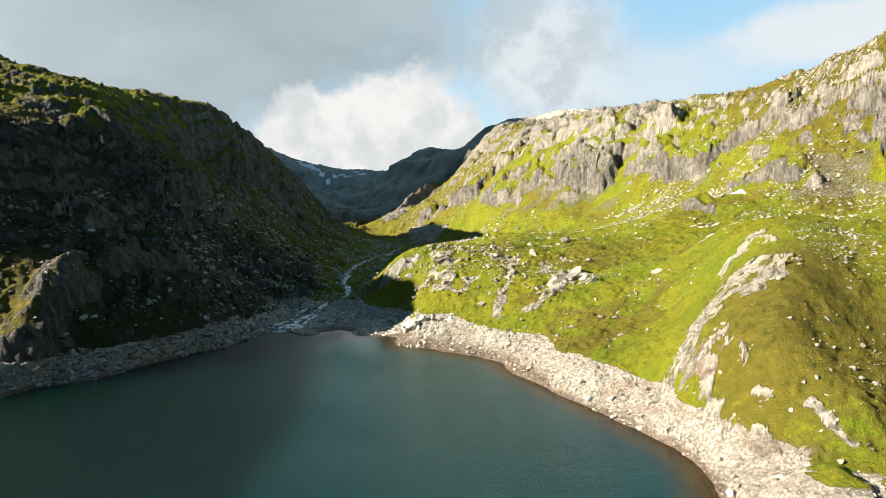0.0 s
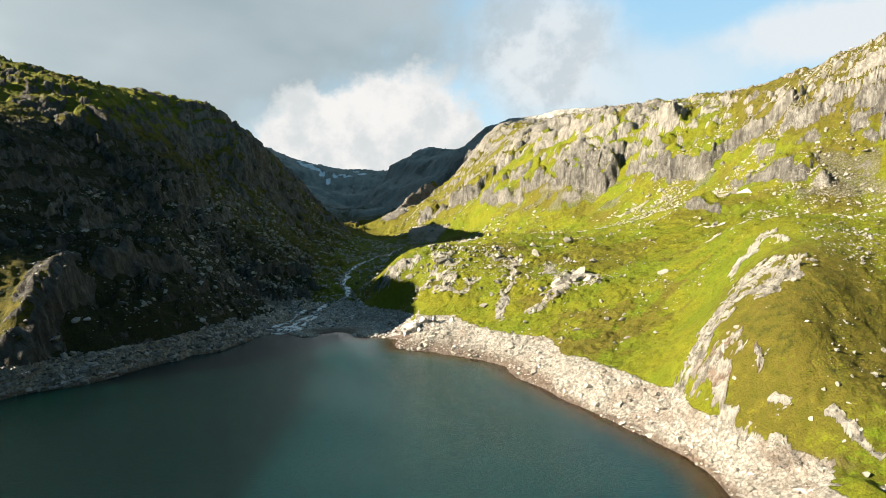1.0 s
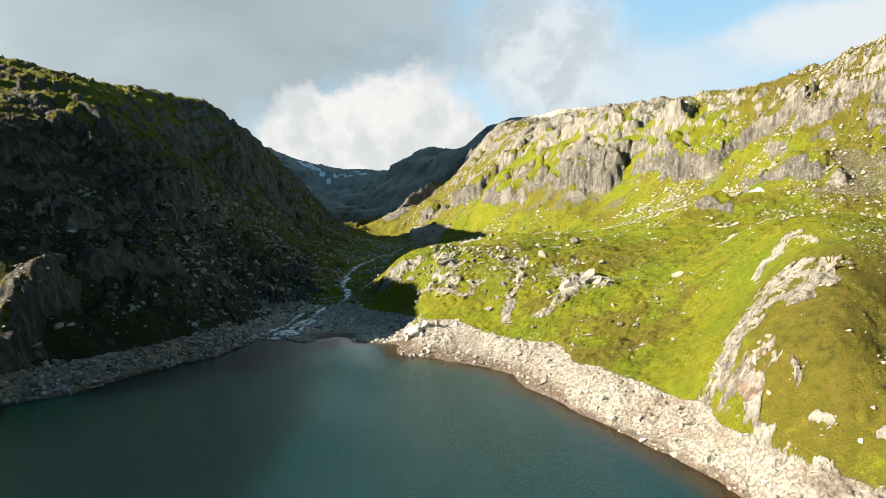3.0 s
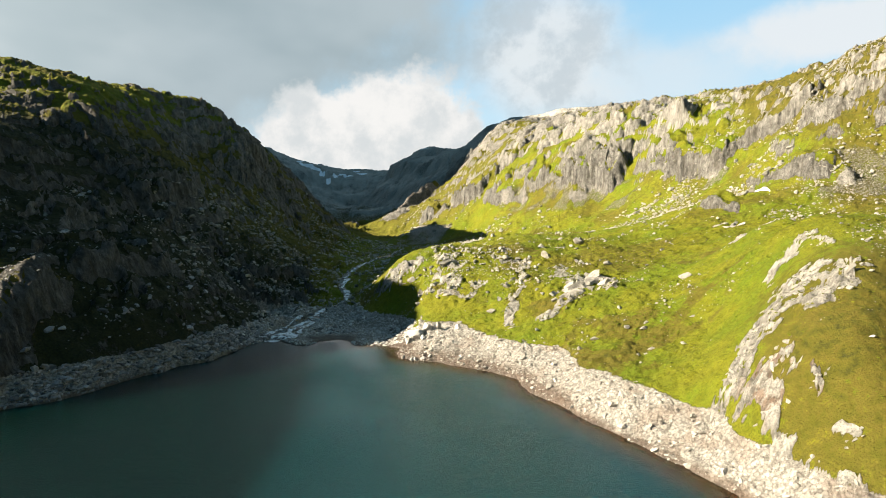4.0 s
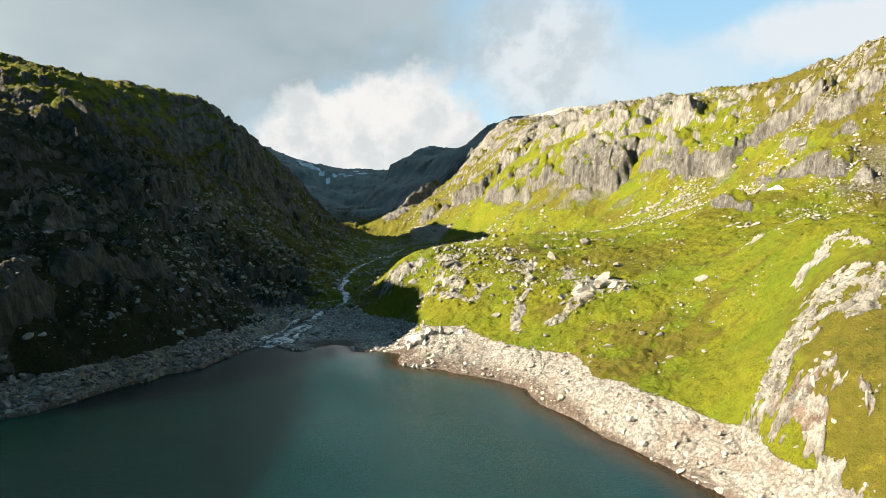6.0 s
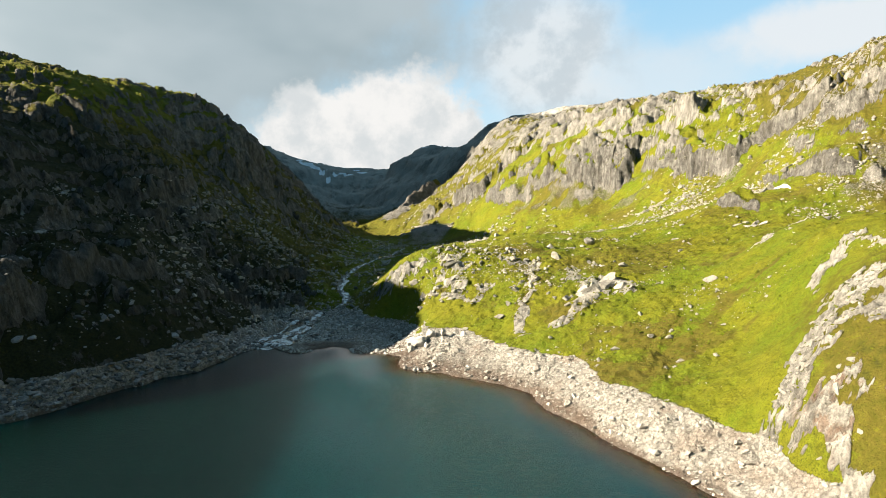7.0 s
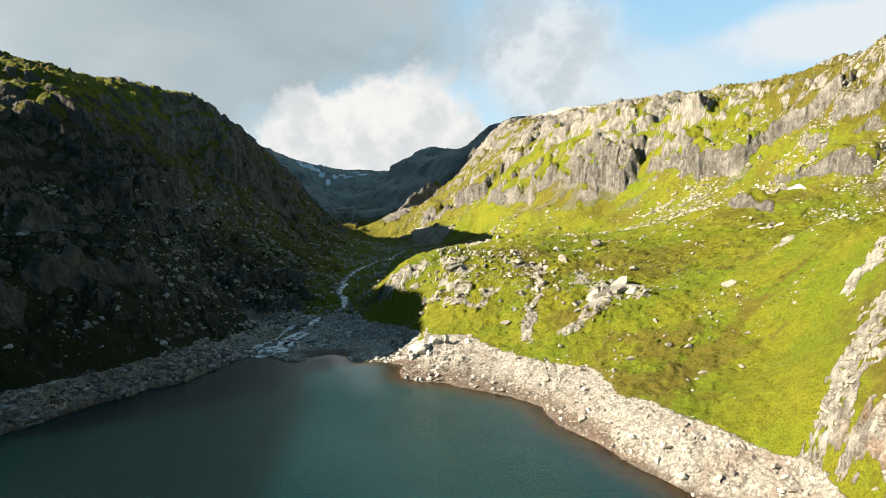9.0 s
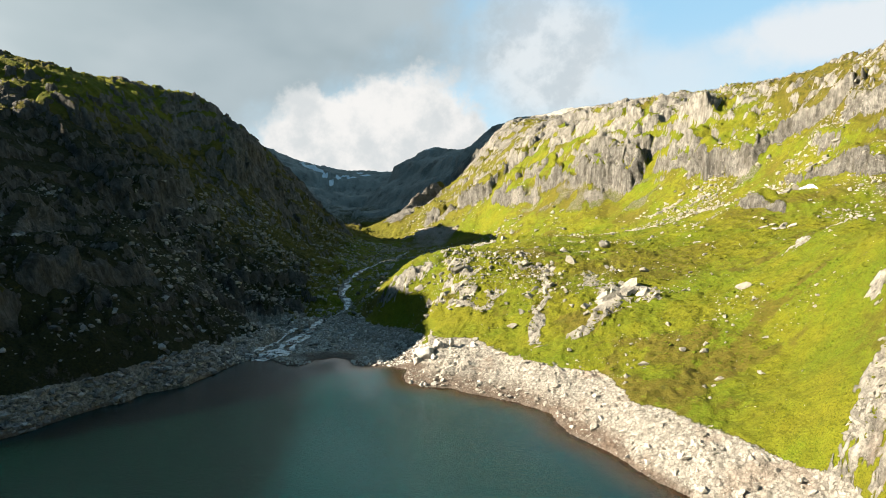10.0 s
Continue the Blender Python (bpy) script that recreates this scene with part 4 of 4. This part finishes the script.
def along_shore(n, first, last, inland, bias=1.0):
    """Places within so many metres of the water's edge."""
    line = np.array(SHORE[first:last], float)
    seg = np.hypot(*(line[1:] - line[:-1]).T)
    t = spread.uniform(0, seg.sum(), n)
    cum = np.r_[0, np.cumsum(seg)]
    k = np.clip(np.searchsorted(cum, t) - 1, 0, len(seg) - 1)
    f = ((t - cum[k]) / seg[k])[:, None]
    p = line[k] * (1 - f) + line[k + 1] * f
    e = (line[k + 1] - line[k]) / seg[k][:, None]
    off = spread.uniform(0, 1, n)[:, None] ** bias * inland
    return (p + np.stack([-e[:, 1], e[:, 0]], -1) * off * 1.0 + spread.normal(0, 0.8, (n, 2))).T


x, y = along_shore(9000, 25, 45, 24)
keep = (gravel_at(x, y) > 0.5) & (sd_at(x, y) > -0.6)
x, y = x[keep], y[keep]
scatter("shore_rubble", x, y, sizes(len(x), 0.28, 2.2, 2.0), RUBBLE, "sun-bleached rubble on the drawn-down lake shore", "rubble", 31, 0.18, 0.9)
x, y = along_shore(5500, 2, 17, 16)
keep = (gravel_at(x, y) > 0.5) & (sd_at(x, y) > -0.6)
x, y = x[keep], y[keep]
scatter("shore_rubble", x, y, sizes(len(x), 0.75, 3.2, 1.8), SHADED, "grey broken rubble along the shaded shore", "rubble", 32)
x, y = spread.uniform(-92, -12, 11000), spread.uniform(236, 335, 11000)
keep = (gravel_at(x, y) > 0.45) & (sd_at(x, y) > -0.5) & (np.hypot((x + 46) / 2.2, y - 252) > 7) & (line_distance(x, y, STREAM) > 2.4)
x, y = x[keep], y[keep]
scatter("delta_cobbles", x, y, sizes(len(x), 0.5, 2.2, 1.9), COBBLE, "pale grey cobbles of the stream delta", "cobbles", 33)

# meadow stones gather in drifts
x, y = spread.uniform(-35, 300, 130000), spread.uniform(85, 480, 130000)
drift = fbm(x, y, 26, 3, 0.6, seed=101)
keep = (spread.uniform(0, 1, len(x)) < 0.015 + smooth(drift + 0.25 * hillock_at(x, y) + 0.2 * smooth(x - 0.5 * y, 0, 60), 0.12, 0.6) * 0.55) & (sd_at(x, y) > 16) & (gravel_at(x, y) < 0.9) & (x < 0.8 * y + 20) & (left_at(x, y) < 0.3)
x, y = x[keep][:13000], y[keep][:13000]
kx, ky = spread.uniform(72, 140, 5000), spread.uniform(88, 190, 5000)
near = (fbm(kx, ky, 16, 3, 0.6, seed=109) > 0.12) & (kx - 0.55 * ky > 18) & (kx < 0.8 * ky + 22)
x, y = np.r_[x, kx[near]], np.r_[y, ky[near]]
scatter("meadow_stones", x, y, sizes(len(x), 0.38, 2.4, 1.7) * np.clip(y / 240, 0.7, 1.8), BOULDER, "pale stones strewn over the green meadow", "stones", 34)
x, y = spread.uniform(-70, 230, 26000), spread.uniform(380, 900, 26000)
drift = fbm(x, y, 45, 4, 0.6, seed=125)
keep = (spread.uniform(0, 1, len(x)) < 0.04 + smooth(drift, 0.0, 0.4) * 0.6) & (gravel_at(x, y) < 0.9) & (left_at(x, y) < 0.4) & (ground_z(x, y) < 95) & (x < 0.75 * y) & (n_up(x, y) > 0.6)
x, y = x[keep][:7000], y[keep][:7000]
scatter("slope_stones", x, y, sizes(len(x), 0.9, 5.5, 1.7), BOULDER, "pale scree stones below the sunlit crag", "stones", 37)
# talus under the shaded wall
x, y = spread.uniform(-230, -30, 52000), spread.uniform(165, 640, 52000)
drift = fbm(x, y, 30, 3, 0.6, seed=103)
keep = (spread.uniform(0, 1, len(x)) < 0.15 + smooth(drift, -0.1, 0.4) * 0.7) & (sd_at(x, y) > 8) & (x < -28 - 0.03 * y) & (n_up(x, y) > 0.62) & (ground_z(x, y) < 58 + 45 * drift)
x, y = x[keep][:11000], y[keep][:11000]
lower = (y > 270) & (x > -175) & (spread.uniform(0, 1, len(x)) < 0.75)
scatter("talus_stones", x[~lower], y[~lower], sizes(int((~lower).sum()), 0.6, 4.0, 1.6), SHADED, "grey fallen stones, coloured dark for shade, on the shaded mountainside", "stones", 35)
scatter("talus_stones", x[lower], y[lower], sizes(int(lower.sum()), 0.7, 4.0, 1.6), RUBBLE, "pale grey talus stones on the lower shaded slope", "stones", 38)

# larger loose boulders, one by one
def shore_boulders(first, last, inland, count, low, high, label):
    x, y = along_shore(count * 4, first, last, inland)
    ok = (gravel_at(x, y) > 0.5) & (sd_at(x, y) > 0.3)
    for bx, by in list(zip(x[ok], y[ok]))[:count]:
        set_boulder(bx, by, min(high, low * placing.paretovariate(2.6)), label, "boulders on the shore", PALE)


shore_boulders(25, 45, 20, 90, 1.1, 2.8, "sun-bleached boulder among shore rubble")
shore_boulders(3, 17, 11, 50, 1.2, 3.0, "grey boulder among rubble of the shaded shore")
x, y = spread.uniform(-20, 260, 1200), spread.uniform(110, 480, 1200)
keep = (sd_at(x, y) > 20) & (fbm(x, y, 40, 3, seed=105) > 0.02) & (x < 0.75 * y) & (left_at(x, y) < 0.2)
for bx, by in list(zip(x[keep], y[keep]))[:56]:
    set_boulder(bx, by, placing.uniform(1.2, 3.2) * min(1.6, by / 220), "weathered grey boulder lying in short grass", "boulders on the meadow")
x, y = spread.uniform(-200, -60, 900), spread.uniform(170, 560, 900)
keep = (sd_at(x, y) > 12) & (left_at(x, y) > 0.3)
for bx, by in list(zip(x[keep], y[keep]))[:22]:
    set_boulder(bx, by, placing.uniform(1.8, 4.5), "dark grey fallen boulder on the shaded slope", "boulders on the shaded slope")

# tussocks of grass and low shrub
x, y = spread.uniform(0, 170, 42000), spread.uniform(85, 330, 42000)
keep = (sd_at(x, y) > 18) & (gravel_at(x, y) < 0.3) & (x < 0.8 * y + 15) & (fbm(x, y, 15, 3, seed=107) > -0.15)
x, y = x[keep][:13000], y[keep][:13000]
scatter("grass_tussocks", x, y, sizes(len(x), 0.42, 1.4) * np.clip(y / 160, 0.7, 1.4), LAND, "green tussocks of mountain grass and low shrub", "grass", 36, 0.25, 0.6)

# ------------------------------------------------------------------ stream and snow
def stream(course, name, label, wide, seed):
    pts = np.array(course, float)
    seg = np.r_[0, np.cumsum(np.hypot(*(pts[1:] - pts[:-1]).T))]
    t = np.arange(0, seg[-1], 0.8)
    cx, cy = np.interp(t, seg, pts[:, 0]), np.interp(t, seg, pts[:, 1])
    kern = np.ones(7) / 7
    cx, cy = np.convolve(np.pad(cx, 3, "edge"), kern, "valid"), np.convolve(np.pad(cy, 3, "edge"), kern, "valid")
    cx += 1.1 * lattice(t / 7, t * 0, seed=seed)
    ex, ey = np.gradient(cx), np.gradient(cy)
    n = np.hypot(ex, ey)
    ex, ey = ex / n, ey / n
    width = wide * (0.95 + 0.75 * lattice(t / 9, t * 0, seed=seed + 2)) * np.interp(t, [0, 30, 80, 200], [3.4, 2.3, 1.3, 0.95])
    side = np.linspace(-1, 1, 9)
    gx = cx[:, None] - ey[:, None] * side * width[:, None]
    gy = cy[:, None] + ex[:, None] * side * width[:, None]
    gz = np.convolve(np.pad(ground_z(cx, cy), 2, "edge"), np.ones(5) / 5, "valid")
    z = np.maximum(gz[:, None] + 0.6 + 0.12 * lattice(gx, gy, seed=205), 0.06)
    me = quick_mesh(name, np.stack([gx, gy, z], -1).reshape(-1, 3), grid_faces(len(t), 9))
    me.materials.append(STREAM_WATER)
    tagged(new(name, me), label, "stream", kind="structure")


stream(STREAM, "stream", "white rushing mountain stream over grey cobbles", 1.0, 201)
stream([(-77, 250), (-75, 258), (-73, 268), (-71, 280), (-67, 294)], "stream_arm", "shallow white arm of the stream on the cobble delta", 0.5, 211)
stream([(-64, 249), (-62, 260), (-63, 272), (-63, 284), (-65, 300)], "stream_arm", "thin white arm of the stream on the cobble delta", 0.42, 221)


def snow_patch(x, y, length, width, turn, label):
    """A thin lens of old snow lying in a hollow."""
    bm = bmesh.new()
    rings, spokes = 5, 22
    centre = bm.verts.new((x, y, float(ground_z(x, y)[0]) + 0.9))
    rows = []
    for r in range(1, rings + 1):
        row = []
        for k in range(spokes):
            a = k / spokes * 6.283
            f = r / rings * (1 + 0.3 * noise.noise(Vector((math.cos(a) * 1.7, math.sin(a) * 1.7, x))))
            u, v = math.cos(a) * length / 2 * f, math.sin(a) * width / 2 * f
            px_, py_ = x + u * math.cos(turn) - v * math.sin(turn), y + u * math.sin(turn) + v * math.cos(turn)
            row.append(bm.verts.new((px_, py_, float(ground_z(px_, py_)[0]) + 0.9 * (1 - (r / rings) ** 2) - (0.3 if r == rings else 0))))
        rows.append(row)
    for k in range(spokes):
        bm.faces.new((centre, rows[0][k], rows[0][(k + 1) % spokes]))
        for a, b in zip(rows, rows[1:]):
            bm.faces.new((a[k], b[k], b[(k + 1) % spokes], a[(k + 1) % spokes]))
    for f in bm.faces:
        f.smooth = True
    me = bpy.data.meshes.new("snow_patch")
    bm.to_mesh(me)
    bm.free()
    me.materials.append(SNOW)
    return tagged(new("snow_patch", me), label, "snow patch", "patches of old snow")


snow_patch(170, 333, 15, 3.6, 1.57, "small white patch of old snow below the crag")
flat_rock = set_boulder(-38, 208, 3.4, "pale flat rock just breaking the lake surface", "boulders on the shore", PALE)
flat_rock.scale, flat_rock.location, flat_rock.rotation_euler = (3.2, 0.9, 1.2), (-38, 208, -0.45), (0, 0, 0.1)


def tarn(x, y, length, width, turn):
    """A still pool in the valley floor above the delta."""
    bm = bmesh.new()
    level = float(ground_z(x, y)[0]) + 0.35
    ring = []
    for k in range(40):
        a = k / 40 * 6.283
        f = 1 + 0.35 * noise.noise(Vector((math.cos(a) * 1.4, math.sin(a) * 1.4, 7.3)))
        u, v = math.cos(a) * length / 2 * f, math.sin(a) * width / 2 * f
        ring.append(bm.verts.new((x + u * math.cos(turn) - v * math.sin(turn), y + u * math.sin(turn) + v * math.cos(turn), level)))
    bm.faces.new(ring)
    me = bpy.data.meshes.new("tarn")
    bm.to_mesh(me)
    bm.free()
    attribute(me, "depth", [2.0] * len(me.vertices))
    me.materials.append(LAKE)
    tagged(new("tarn", me), "small still pool on the valley floor", "pool", kind="structure")


tarn(-44, 505, 60, 13, 1.35)
